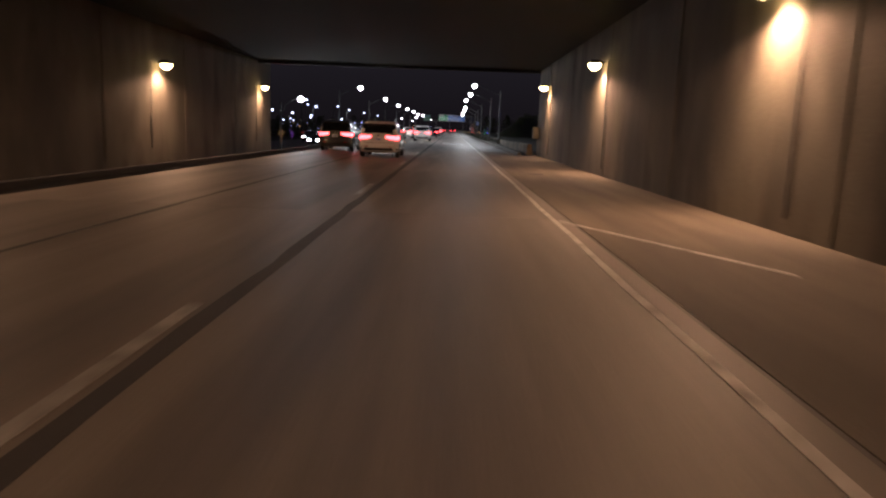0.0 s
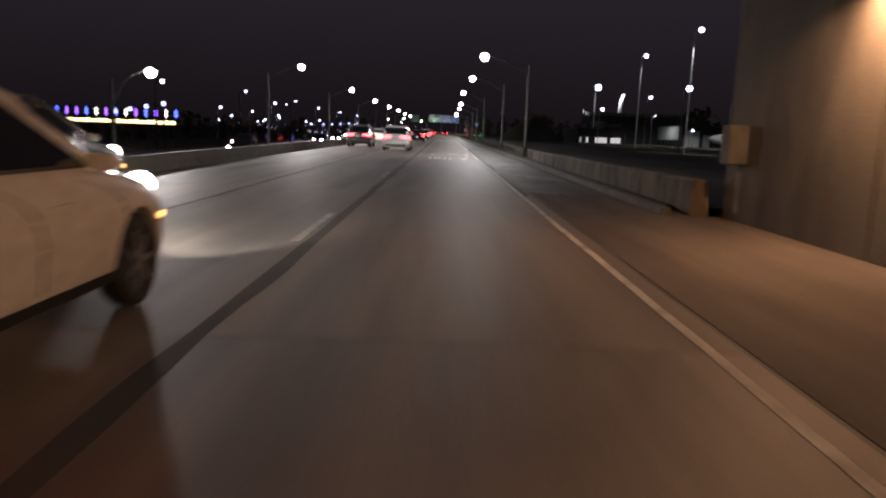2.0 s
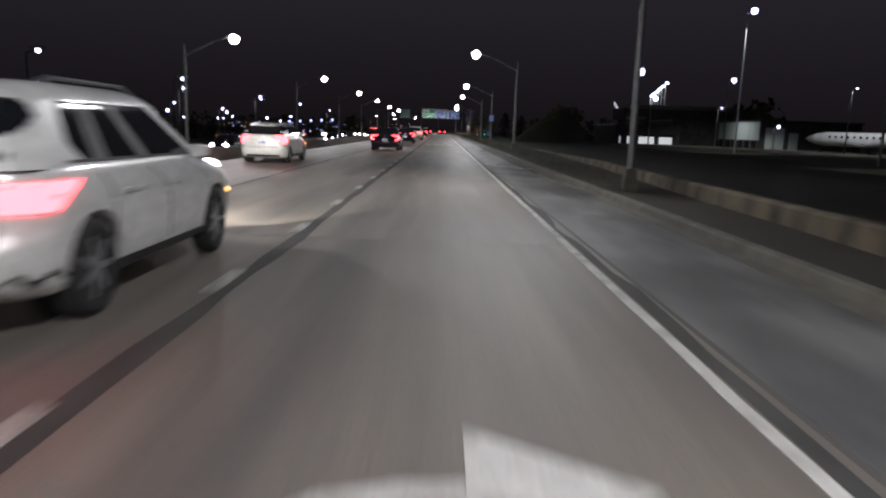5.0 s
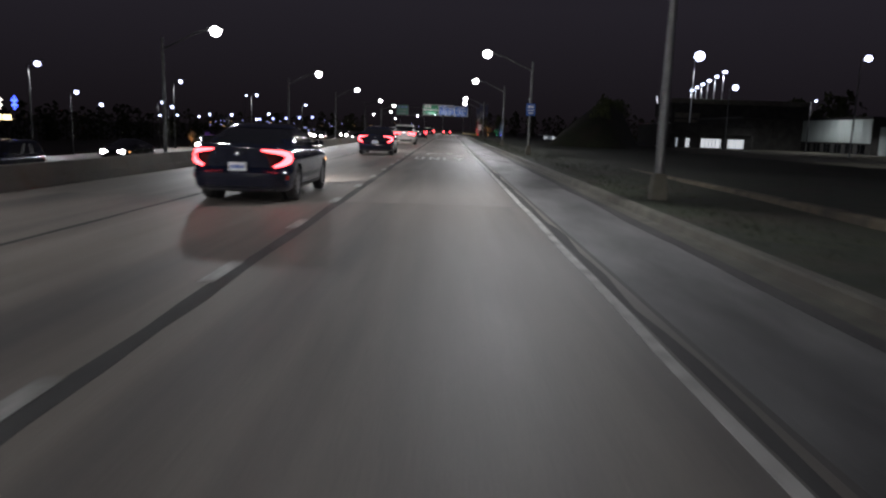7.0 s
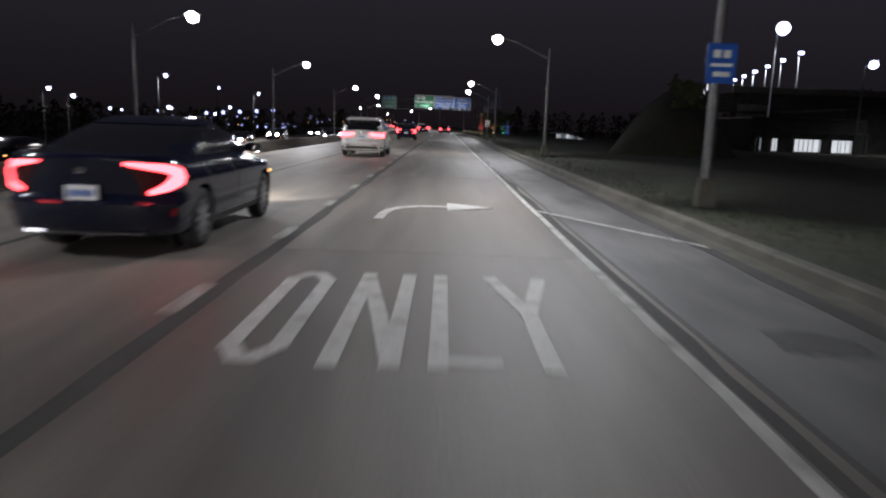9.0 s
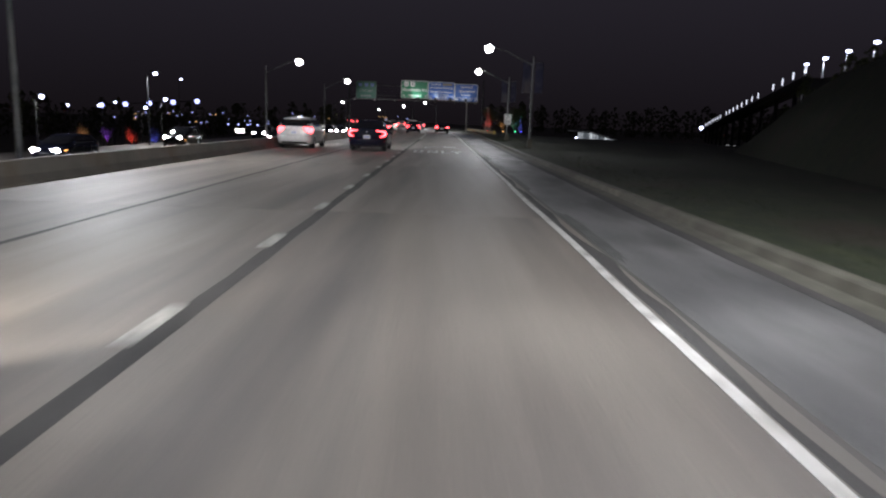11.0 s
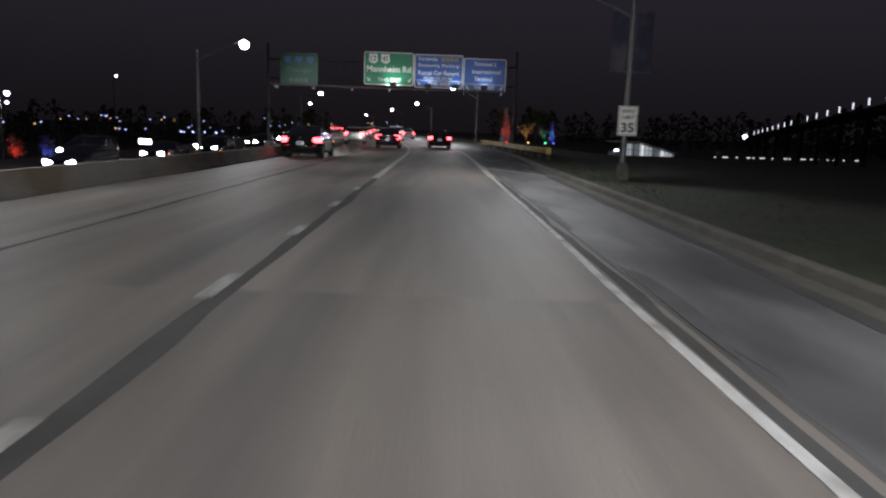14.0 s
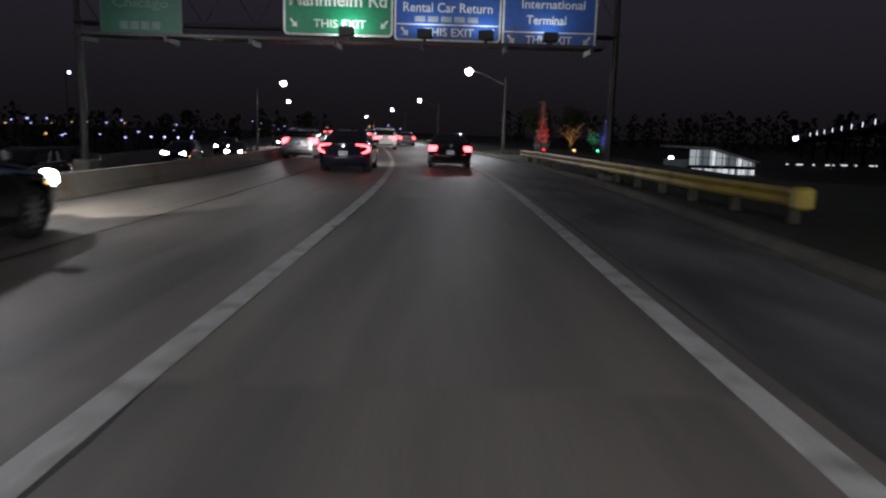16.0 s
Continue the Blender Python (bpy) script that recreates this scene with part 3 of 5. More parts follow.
# ------------------------------------------------------------------ street lamps
def street_lamp(arm, height, base_high, label, light=True, foot=0.0):
    """A lamp at the origin whose arm reaches arm metres along x; the lens hangs at that height."""
    lamp = thing("street_lamp", label, "street lamp", "street lamps")
    part("base", Mesh().loft([[(sx * r, sy * r, z) for sx, sy in ((-1, -1), (1, -1), (1, 1), (-1, 1))] for r, z in ((0.165, -0.1 - foot), (0.155, base_high * 0.5 - foot), (0.115, base_high * 0.9 - foot), (0.105, base_high * 0.93 - foot))]), KERB, lamp, "pale tapered lamp base")
    part("pole", Mesh().tube([(0, 0, 0.05 - foot), (0, 0, height * 0.5), (0, 0, height - 0.35)], [0.10, 0.085, 0.06], 12), STEEL, lamp, smooth=50)
    s = 1 if arm > 0 else -1
    part("arm", Mesh().tube([(0, 0, height - 1.6 if abs(arm) < 2.2 else height - 0.9), (arm * 0.3, 0, height - 0.55), (arm * 0.65, 0, height - 0.12), (arm * 0.92, 0, height + 0.06)], [0.05, 0.045, 0.04, 0.035], 8), STEEL, lamp, smooth=50)
    x0 = arm * 0.88
    part("housing", Mesh().loft([[(x0 + s * u, w * math.cos(a), height + 0.10 + hh * math.sin(a)) for a in [math.pi * k / 6 for k in range(7)]] for u, w, hh in ((0, 0.06, 0.06), (0.15, 0.14, 0.10), (0.45, 0.17, 0.12), (0.72, 0.12, 0.07), (0.80, 0.04, 0.03))], True), STEEL, lamp, smooth=50)
    part("lens", Mesh().lathe([(-0.24, 0.03), (-0.22, 0.11), (-0.17, 0.18), (-0.09, 0.23), (0.0, 0.25), (0.09, 0.235), (0.16, 0.18), (0.20, 0.10)], (x0 + s * 0.42, 0, height), "z", 22), LAMP_ON, lamp, "glowing white lens", smooth=60)
    if light:
        for way in (-1, 1):
            spot("lamp_light", (x0 + s * 0.42, way * 0.1, height - 0.3), (x0 + s * 0.42 + s * (1.5 if foot == 0 else 4.0), way * 5.8, 0), LAMP_W, COOL, 120 if foot == 0 else 108, 0.65, 0.18, lamp)
    return lamp


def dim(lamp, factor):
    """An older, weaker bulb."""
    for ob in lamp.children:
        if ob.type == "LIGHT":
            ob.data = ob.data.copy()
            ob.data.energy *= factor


right = street_lamp(-2.6, 5.85, 0.62, "tall galvanised street lamp on the grass verge, lit white")
right.location = (4.72, 74.6, 0.06)
for x, y in ((4.72, 92.6), (4.70, 121.6), (5.06, 149.6), (5.3, 173.6), (5.36, 212.6), (5.72, 232.2), (4.0, 289.0), (-1.5, 338.0), (-9.0, 385.0), (-24.0, 470.0)):
    taller = 1.06 if y == 121.6 else 1.0
    lamp = copy_thing(right, Matrix.Translation((x, y, 0.06)) @ Matrix.Diagonal((1, 1, taller, 1)))
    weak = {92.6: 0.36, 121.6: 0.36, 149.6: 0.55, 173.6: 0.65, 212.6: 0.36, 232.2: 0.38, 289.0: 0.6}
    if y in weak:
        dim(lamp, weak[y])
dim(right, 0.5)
left = street_lamp(2.4, 5.6, 0.7, "tall galvanised street lamp on the median, lit white", foot=1.15)
left.location = (-13.9, 87.0, 0.3)
for x, y in ((-13.2, 111.8), (-13.4, 140.7), (-13.3, 167.0), (-13.1, 190.9), (-13.5, 223.8), (-13.2, 249.1), (-18.2, 304.0), (-27.5, 348.0)):
    lamp = copy_thing(left, Matrix.Translation((x, y, 0.0)))
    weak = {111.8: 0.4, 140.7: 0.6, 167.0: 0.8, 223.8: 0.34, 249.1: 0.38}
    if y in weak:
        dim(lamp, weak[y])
near_left = street_lamp(1.6, 3.7, 0.6, "street lamp beside the underpass mouth, lit bright white", foot=1.25)
near_left.location = (-15.6, 64.5, -0.1)


# ------------------------------------------------------------------ gantry with signs
GY = 258.5
gantry = thing("sign_gantry", "dark steel gantry carrying illuminated highway signs", "gantry")
# near-black steel stands for the gantry's lack of light
for x in (4.98, -11.7):
    part("post", Mesh().tube([(x, GY + 0.3, -0.1), (x, GY + 0.3, 6.75)], [0.11, 0.09], 12), DARKSTEEL, gantry, smooth=50)
    part("footing", Mesh().box(x - 0.2, x + 0.3, GY - 0.1, GY + 0.7, -0.15, 0.30, 0.04), KERB, gantry)
for dy, z in ((0.05, 4.5), (0.6, 4.5), (0.05, 5.75), (0.6, 5.75)):
    part("chord", Mesh().tube([(-11.7, GY + dy, z), (4.98, GY + dy, z)], 0.04, 8), DARKSTEEL, gantry)
for i in range(21):
    x = -11.7 + i * 0.8
    z0, z1 = (4.5, 5.75) if i % 2 else (5.75, 4.5)
    part("brace", Mesh().tube([(x, GY + 0.05, z0), (x + 0.8, GY + 0.05, z1)], 0.016, 6), DARKSTEEL, gantry)
part("catwalk", Mesh().box(-11.2, 4.4, GY - 1.0, GY - 0.12, 4.01, 4.09), DARKSTEEL, gantry)
for i in range(7):
    x = -11.0 + i * 2.5
    part("bracket", Mesh().box(x - 0.04, x + 0.04, GY - 1.05, GY + 0.05, 3.85, 4.01), DARKSTEEL, gantry)


def sign(name, x0, x1, z0, z1, face, label):
    s = thing(name, label, "highway sign", "gantry signs")
    mx, mz = (x0 + x1) / 2, (z0 + z1) / 2
    s.location = (mx, GY - 0.1, mz)
    w, h = (x1 - x0) / 2, (z1 - z0) / 2
    def rounded(w, h, r):
        return [(cx + r * math.cos(a), cz + r * math.sin(a)) for cx, cz, a0 in ((w - r, h - r, 0), (-w + r, h - r, 90), (-w + r, -h + r, 180), (w - r, -h + r, 270)) for a in [radians(a0 + k * 22.5) for k in range(5)]]
    # the through sign's border is darkened in colour, as it has no floodlight
    part("border", Mesh().prism(rounded(w, h, 0.14), "y", -0.03, 0.0), WHITE_S if name != "through_sign" else plain("shaded_border", (0.06, 0.12, 0.10), 0.6), s, "white border" if name != "through_sign" else "")
    part("face", Mesh().prism(rounded(w - 0.06, h - 0.06, 0.10), "y", -0.042, -0.005), face, s)
    part("back", Mesh().prism(rounded(w - 0.02, h - 0.02, 0.12), "y", 0.001, 0.05), STEEL, s)
    return s


def down_arrow(s, x, z, tilt=0.0):
    m = Mesh()
    pts = [(-0.035, 0.16), (0.035, 0.16), (0.035, -0.02), (0.11, -0.02), (0, -0.16), (-0.11, -0.02), (-0.035, -0.02)]
    c, d = math.cos(tilt), math.sin(tilt)
    m.prism([(x + px * c - pz * d, z + px * d + pz * c) for px, pz in pts], "y", -0.052, -0.043)
    part("arrow", m, WHITE_S, s)


def shield(s, x, z, words):
    out = [(-0.30, 0.22), (-0.2, 0.30), (0, 0.26), (0.2, 0.30), (0.30, 0.22), (0.26, 0.06), (0.31, -0.12), (0.2, -0.27), (0, -0.33), (-0.2, -0.27), (-0.31, -0.12), (-0.26, 0.06)]
    part("route_shield", Mesh().prism([(x + a, z + b) for a, b in out], "y", -0.054, -0.043), WHITE_S, s)
    lettering(words, 0.34, (x, -0.058, z - 0.01), BLACK_S, s, 0.36, 0.012)


def bars(s, x, z, w, n, h, mat):
    """Unreadable lettering: a row of plain bars."""
    for i in range(n):
        a = x - w / 2 + w * i / n
        part("bar", Mesh().box(a, a + w / n * 0.8, -0.05, -0.043, z - h / 2, z + h / 2), mat, s)


g1 = sign("exit_sign", -5.22, -1.90, 4.27, 6.42, GREEN_S, "green overhead sign reading Mannheim Rd this exit")
shield(g1, -1.05, 0.66, "12")
shield(g1, -0.25, 0.66, "45")
lettering("Mannheim Rd", 0.40, (0, -0.047, -0.02), WHITE_S, g1, 2.95, 0.02)
lettering("THIS EXIT", 0.24, (0.05, -0.047, -0.72), WHITE_S, g1, 1.6, 0.012)
down_arrow(g1, -1.35, -0.72, 0.7)
down_arrow(g1, 1.40, -0.72, -0.7)
g2 = sign("terminal_sign", -1.86, 1.38, 4.19, 6.37, BLUE_S, "blue overhead sign for terminals, parking and car return")
lettering("Terminals", 0.24, (-0.75, -0.047, 0.80), WHITE_S, g2, 1.3, 0.01)
bars(g2, 0.75, 0.80, 1.2, 4, 0.26, plain("sign_ochre", (0.35, 0.25, 0.06), 0.4))
lettering("Economy Parking", 0.28, (0, -0.047, 0.36), WHITE_S, g2, 2.7, 0.01)
lettering("Rental Car Return", 0.28, (0, -0.047, -0.10), WHITE_S, g2, 2.7, 0.01)
bars(g2, 0, -0.44, 2.0, 5, 0.16, plain("sign_grey", (0.30, 0.34, 0.42), 0.4))
part("rule", Mesh().box(-1.55, 1.55, -0.05, -0.043, -0.62, -0.585), WHITE_S, g2)
lettering("THIS EXIT", 0.24, (0.05, -0.047, -0.82), WHITE_S, g2, 1.5, 0.012)
down_arrow(g2, -1.3, -0.82, 0.7)
down_arrow(g2, 1.3, -0.82, -0.7)
g3 = sign("international_sign", 1.42, 4.27, 4.06, 6.22, BLUE_S, "blue overhead sign for the international terminal")
lettering("Terminal 5", 0.26, (0, -0.047, 0.72), WHITE_S, g3, 1.5, 0.01)
lettering("International", 0.26, (0.1, -0.047, 0.22), WHITE_S, g3, 1.9, 0.01)
lettering("Terminal", 0.26, (-0.1, -0.047, -0.24), WHITE_S, g3, 1.2, 0.01)
part("rule", Mesh().box(-1.35, 1.35, -0.05, -0.043, -0.62, -0.585), WHITE_S, g3)
lettering("THIS EXIT", 0.24, (0.0, -0.047, -0.82), WHITE_S, g3, 1.4, 0.012)
down_arrow(g3, -1.15, -0.82, 0.7)
down_arrow(g3, 1.15, -0.82, -0.7)
# unlit sign: its dimness is put into darker green and greyed lettering
g4 = sign("through_sign", -10.8, -8.30, 4.05, 6.18, plain("shaded_sign_green", (0.0, 0.085, 0.05), 0.5), "green overhead sign for the city, coloured dark as unlit")
for x in (-0.75, 0.0, 0.75):
    part("route_shield", Mesh().prism([(x + a * 0.8, 0.62 + b * 0.8) for a, b in ((-0.3, 0.25), (0.3, 0.25), (0.28, -0.1), (0, -0.33), (-0.28, -0.1))], "y", -0.05, -0.043), plain("shield_blue", (0.05, 0.12, 0.3), 0.4), g4)
SHADED_WHITE = plain("shaded_sign_white", (0.10, 0.16, 0.14), 0.6)
lettering("Chicago", 0.36, (0, -0.047, -0.08), SHADED_WHITE, g4, 1.7, 0.01)
bars(g4, 0, -0.70, 1.3, 4, 0.24, SHADED_WHITE)


def sign_light(x, watts, on):
    f = thing("sign_light", "black box floodlight on the gantry catwalk" + (", lit" if on else ", dim"), "floodlight", "gantry floodlights")
    part("case", Mesh().box(-0.22, 0.22, -0.15, 0.15, -0.02, 0.26, 0.03), DARKSTEEL, f)
    part("glass", Mesh().box(-0.18, 0.18, 0.152, 0.165, 0.03, 0.22), LAMP_ON if on else DARKSTEEL, f, "lit floodlight glass" if on else "dark glass")
    part("bracket", Mesh().box(-0.05, 0.05, -0.05, 0.05, -0.1, 0.0), DARKSTEEL, f)
    f.location = (x, GY - 0.85, 4.19)
    spot("sign_glow", (x, GY - 0.66, 4.35), (x, GY - 0.1, 5.45), watts, (0.9, 1.0, 0.95), 150, 0.9, 0.1)


sign_light(-3.2, 60, True)
sign_light(-0.9, 40, False)
sign_light(0.9, 40, False)
sign_light(2.8, 36, False)

# small signs on the lamp poles
speed = thing("speed_sign", "white speed limit sign on the street lamp pole", "road sign")
part("plate", Mesh().box(-0.305, 0.305, -0.012, 0.0, -0.45, 0.45), WHITE_S, speed)
for a in ((-0.285, -0.27, -0.43, 0.43), (0.27, 0.285, -0.43, 0.43), (-0.27, 0.27, 0.415, 0.43), (-0.27, 0.27, -0.43, -0.415)):
    part("border", Mesh().box(a[0], a[1], -0.017, -0.0125, a[2], a[3]), BLACK_S, speed)
lettering("SPEED", 0.11, (0, -0.018, 0.29), BLACK_S, speed, 0.42, 0.01)
lettering("LIMIT", 0.11, (0, -0.018, 0.11), BLACK_S, speed, 0.37, 0.01)
lettering("35", 0.29, (0, -0.018, -0.20), BLACK_S, speed, 0.39, 0.02)
part("clamp", Mesh().box(-0.06, 0.06, 0.0, 0.12, -0.3, 0.3), STEEL, speed)
speed.location = (5.72, 232.0, 1.92)
blue_plate = thing("blue_sign", "small blue square road sign on the street lamp pole", "road sign")
part("plate", Mesh().box(-0.27, 0.27, -0.012, 0.0, -0.36, 0.36), BLUE_S, blue_plate)
for a in ((-0.16, -0.02, 0.10, 0.24), (0.03, 0.16, 0.10, 0.24), (-0.20, 0.20, -0.06, 0.0), (-0.14, 0.16, -0.24, -0.15)):
    part("symbol", Mesh().box(a[0], a[1], -0.017, -0.0125, a[2], a[3]), WHITE_S, blue_plate)
part("clamp", Mesh().box(-0.05, 0.05, 0.0, 0.12, -0.2, 0.2), STEEL, blue_plate)
blue_plate.location = (5.06, 149.4, 2.75)
for px, py in ((5.36, 212.6), (5.72, 232.2)):
    for s in (-1, 1):
        b = thing("pole_banner", "dark blue fabric banner on the street lamp pole", "banner", "pole banners")
        part("cloth", Mesh().box(min(s * 0.16, s * 0.62), max(s * 0.16, s * 0.62), -0.008, 0.008, -0.9, 0.9), surface("banner_cloth", (0.022, 0.024, 0.055), (0.045, 0.045, 0.085), 2, 0.9, 0.2, stain=(0.085, 0.075, 0.085), stain_scale=1.1), b)
        for z in (-0.9, 0.9):
            part("rod", Mesh().tube([(s * 0.05, 0, z), (s * 0.66, 0, z)], 0.015, 6), STEEL, b)
        b.location = (px, py, 4.3)

# yellow guard rail
rail = thing("guard_rail", "yellow painted box-beam guard rail on short posts", "guard rail")
pts = [(5.75, 248.0), (5.35, 251.5), (5.1, 256), (4.8, 261), (4.35, 267), (3.75, 273)]
part("beam", Mesh().loft([[(x - 0.10, y, 0.40), (x - 0.14, y, 0.46), (x - 0.08, y, 0.55), (x - 0.14, y, 0.64), (x - 0.10, y, 0.70), (x + 0.06, y, 0.70), (x + 0.06, y, 0.40)] for x, y in pts]), YELLOW, rail)
part("end_cap", Mesh().box(5.60, 5.90, 247.65, 248.02, 0.36, 0.74, 0.05), YELLOW, rail)
py = [p[1] for p in pts]
for i in range(13):
    y = 248.3 + i * 1.95
    x = float(np.interp(y, py, [p[0] for p in pts]))
    part("post", Mesh().box(x + 0.06, x + 0.24, y - 0.08, y + 0.08, -0.05, 0.62, 0.012), KERB, rail)


# ------------------------------------------------------------------ vehicles
# Level cuts of body and cabin: height, rear end, front end, half width.
FORMS = {
    "sedan": dict(L=4.63, W=0.90, r=0.335, wheels=(0.98, 3.68), spokes=10,
        body=[(0.19, 0.30, 4.35, 0.78), (0.23, 0.10, 4.55, 0.84), (0.30, 0.02, 4.62, 0.875), (0.46, -0.02, 4.63, 0.89), (0.56, -0.02, 4.62, 0.90), (0.60, 0.03, 4.60, 0.90), (0.66, 0.06, 4.57, 0.90),
              (0.74, 0.045, 4.50, 0.90), (0.80, 0.03, 4.38, 0.90), (0.86, 0.02, 4.15, 0.885), (0.92, 0.01, 3.85, 0.865), (0.97, 0.0, 3.58, 0.84), (1.01, -0.01, 3.42, 0.81), (1.045, 0.0, 3.3, 0.77), (1.06, 0.06, 3.2, 0.70)],
        cabin=[(1.00, 0.40, 3.48, 0.79), (1.06, 0.55, 3.33, 0.775), (1.16, 0.82, 3.08, 0.74), (1.26, 1.10, 2.82, 0.69), (1.34, 1.38, 2.60, 0.645), (1.39, 1.60, 2.42, 0.60), (1.42, 1.78, 2.28, 0.54), (1.435, 1.95, 2.15, 0.44)]),
    "hatchback": dict(L=4.48, W=0.87, r=0.31, wheels=(0.85, 3.55), spokes=7,
        body=[(0.19, 0.30, 4.2, 0.76), (0.24, 0.10, 4.4, 0.82), (0.32, 0.02, 4.46, 0.85), (0.46, -0.03, 4.48, 0.865), (0.56, -0.03, 4.46, 0.87), (0.62, 0.02, 4.42, 0.87), (0.72, 0.02, 4.32, 0.87),
              (0.82, 0.02, 4.1, 0.865), (0.90, 0.02, 3.85, 0.85), (0.98, 0.03, 3.6, 0.83), (1.03, 0.05, 3.45, 0.80), (1.05, 0.09, 3.35, 0.77)],
        cabin=[(1.01, 0.08, 3.62, 0.80), (1.10, 0.14, 3.4, 0.775), (1.20, 0.24, 3.18, 0.74), (1.30, 0.38, 2.95, 0.70), (1.40, 0.62, 2.68, 0.64), (1.46, 0.9, 2.4, 0.57), (1.485, 1.2, 2.1, 0.48)]),
    "suv": dict(L=4.70, W=0.94, r=0.37, wheels=(0.95, 3.72), spokes=7,
        body=[(0.24, 0.35, 4.4, 0.82), (0.28, 0.12, 4.6, 0.88), (0.36, 0.02, 4.68, 0.915), (0.48, -0.04, 4.70, 0.93), (0.60, -0.05, 4.69, 0.935), (0.66, -0.02, 4.67, 0.94), (0.72, 0.02, 4.66, 0.94),
              (0.84, 0.03, 4.58, 0.94), (0.94, 0.03, 4.42, 0.93), (1.02, 0.04, 4.1, 0.915), (1.08, 0.05, 3.75, 0.90), (1.12, 0.06, 3.55, 0.88), (1.14, 0.08, 3.4, 0.86)],
        cabin=[(1.10, 0.07, 3.62, 0.87), (1.20, 0.10, 3.45, 0.845), (1.32, 0.15, 3.24, 0.81), (1.45, 0.22, 3.0, 0.775), (1.56, 0.30, 2.75, 0.74), (1.63, 0.40, 2.55, 0.70), (1.67, 0.55, 2.3, 0.64), (1.69, 0.8, 2.0, 0.5)])}


class Shell:
    """A car shell as level cuts; at(u, z) runs from the rear middle (u 0) round the side to the front middle (u 1)."""
    def __init__(self, cuts, rear, front, bow):
        self.z = [c[0] for c in cuts]
        self.cols = [[c[i] for c in cuts] for i in (1, 2, 3)]
        self.rear, self.front, self.bow = rear, front, bow

    def at(self, u, z, side=1, out=0.0):
        if out:
            a, b = self.at(max(u - 0.004, 0), z), self.at(min(u + 0.004, 1), z)
            d = Vector((b[0] - a[0], b[1] - a[1])).normalized()
            p = self.at(u, z)
            return (side * (p[0] + d.y * out), p[1] - d.x * out, z)
        yr, yf, w = [float(np.interp(z, self.z, c)) for c in self.cols]
        (rx, ry), (fx, fy) = self.rear, self.front
        span = yf - yr
        ry, fy = min(ry, span * 0.4), min(fy, span * 0.4)
        rx, fx = min(rx, w * 0.8), min(fx, w * 0.8)
        b = self.bow
        if u < 0.25:
            x = (w - rx) * u / 0.25
            y = yr + b * (u / 0.25) ** 2
        elif u < 0.40:
            a = (u - 0.25) / 0.15 * math.pi / 2
            x, y = w - rx + rx * math.sin(a), yr + b + ry * (1 - math.cos(a))
        elif u < 0.75:
            f = (u - 0.40) / 0.35
            x, y = w, yr + b + ry + (span - 2 * b - ry - fy) * f
        elif u < 0.90:
            a = (u - 0.75) / 0.15 * math.pi / 2
            x, y = w - fx + fx * math.cos(a), yf - b - fy + fy * math.sin(a)
        else:
            x = (w - fx) * (1 - u) / 0.10
            y = yf - b * ((1 - (u - 0.9) / 0.10)) ** 2 if u < 1 else yf
        return (side * x, y, z)

    def mesh(self, z0=None, out=0.0, n=36, fine=2):
        zs = []
        for a, b in zip(self.z[:-1], self.z[1:]):
            zs += [a + (b - a) * k / fine for k in range(fine)]
        zs.append(self.z[-1])
        if z0 is not None:
            zs = [z0] + [z for z in zs if z > z0 + 0.004]
        us = [k / n for k in range(n + 1)]
        rings = []
        for z in zs:
            ring = [self.at(u, z, 1, out) for u in us]
            ring += [(-p[0], p[1], p[2]) for p in reversed(ring[1:-1])]
            rings.append([(p[0], p[1], p[2] + out) for p in ring])
        return Mesh().loft(rings)

    def ribbon(self, path, wide, side, out=0.012, sub=5):
        """A raised band along (u, z) points; wide is one width or one a point."""
        K = 2.8
        ws = wide if isinstance(wide, (list, tuple)) else [wide] * len(path)
        fine = []
        for i in range(len(path) - 1):
            for k in range(sub):
                t = k / sub
                fine.append((path[i][0] + (path[i + 1][0] - path[i][0]) * t, path[i][1] + (path[i + 1][1] - path[i][1]) * t, ws[i] + (ws[i + 1] - ws[i]) * t))
        fine.append((*path[-1], ws[-1]))
        rings = []
        for i, (u, z, w) in enumerate(fine):
            a, b = fine[max(i - 1, 0)], fine[min(i + 1, len(fine) - 1)]
            d = Vector(((b[0] - a[0]) * K, b[1] - a[1])).normalized()
            nu, nz = -d.y / K * w / 2, d.x * w / 2
            rings.append([self.at(min(max(u + s * nu, 0), 1), z + s * nz, side, o) for s, o in ((1, out), (-1, out), (-1, -0.01), (1, -0.01))])
        return Mesh().loft(rings)

    def patch(self, edges, side, out=0.012, n=6):
        """A raised field between u0 and u1 at rising heights: edges of (z, u0, u1)."""
        rings = []
        for z, u0, u1 in edges:
            us = [u0 + (u1 - u0) * k / n for k in range(n + 1)]
            rings.append([self.at(u, z, side, out) for u in us] + [self.at(u, z, side, -0.012) for u in reversed(us)])
        return Mesh().loft(rings)


BODY = {}
for style, f in FORMS.items():
    f["shell"] = Shell(f["body"], (0.34, 0.42), (0.50, 0.62), 0.05)
    f["glass"] = Shell(f["cabin"], (0.20, 0.26), (0.24, 0.30), 0.06)


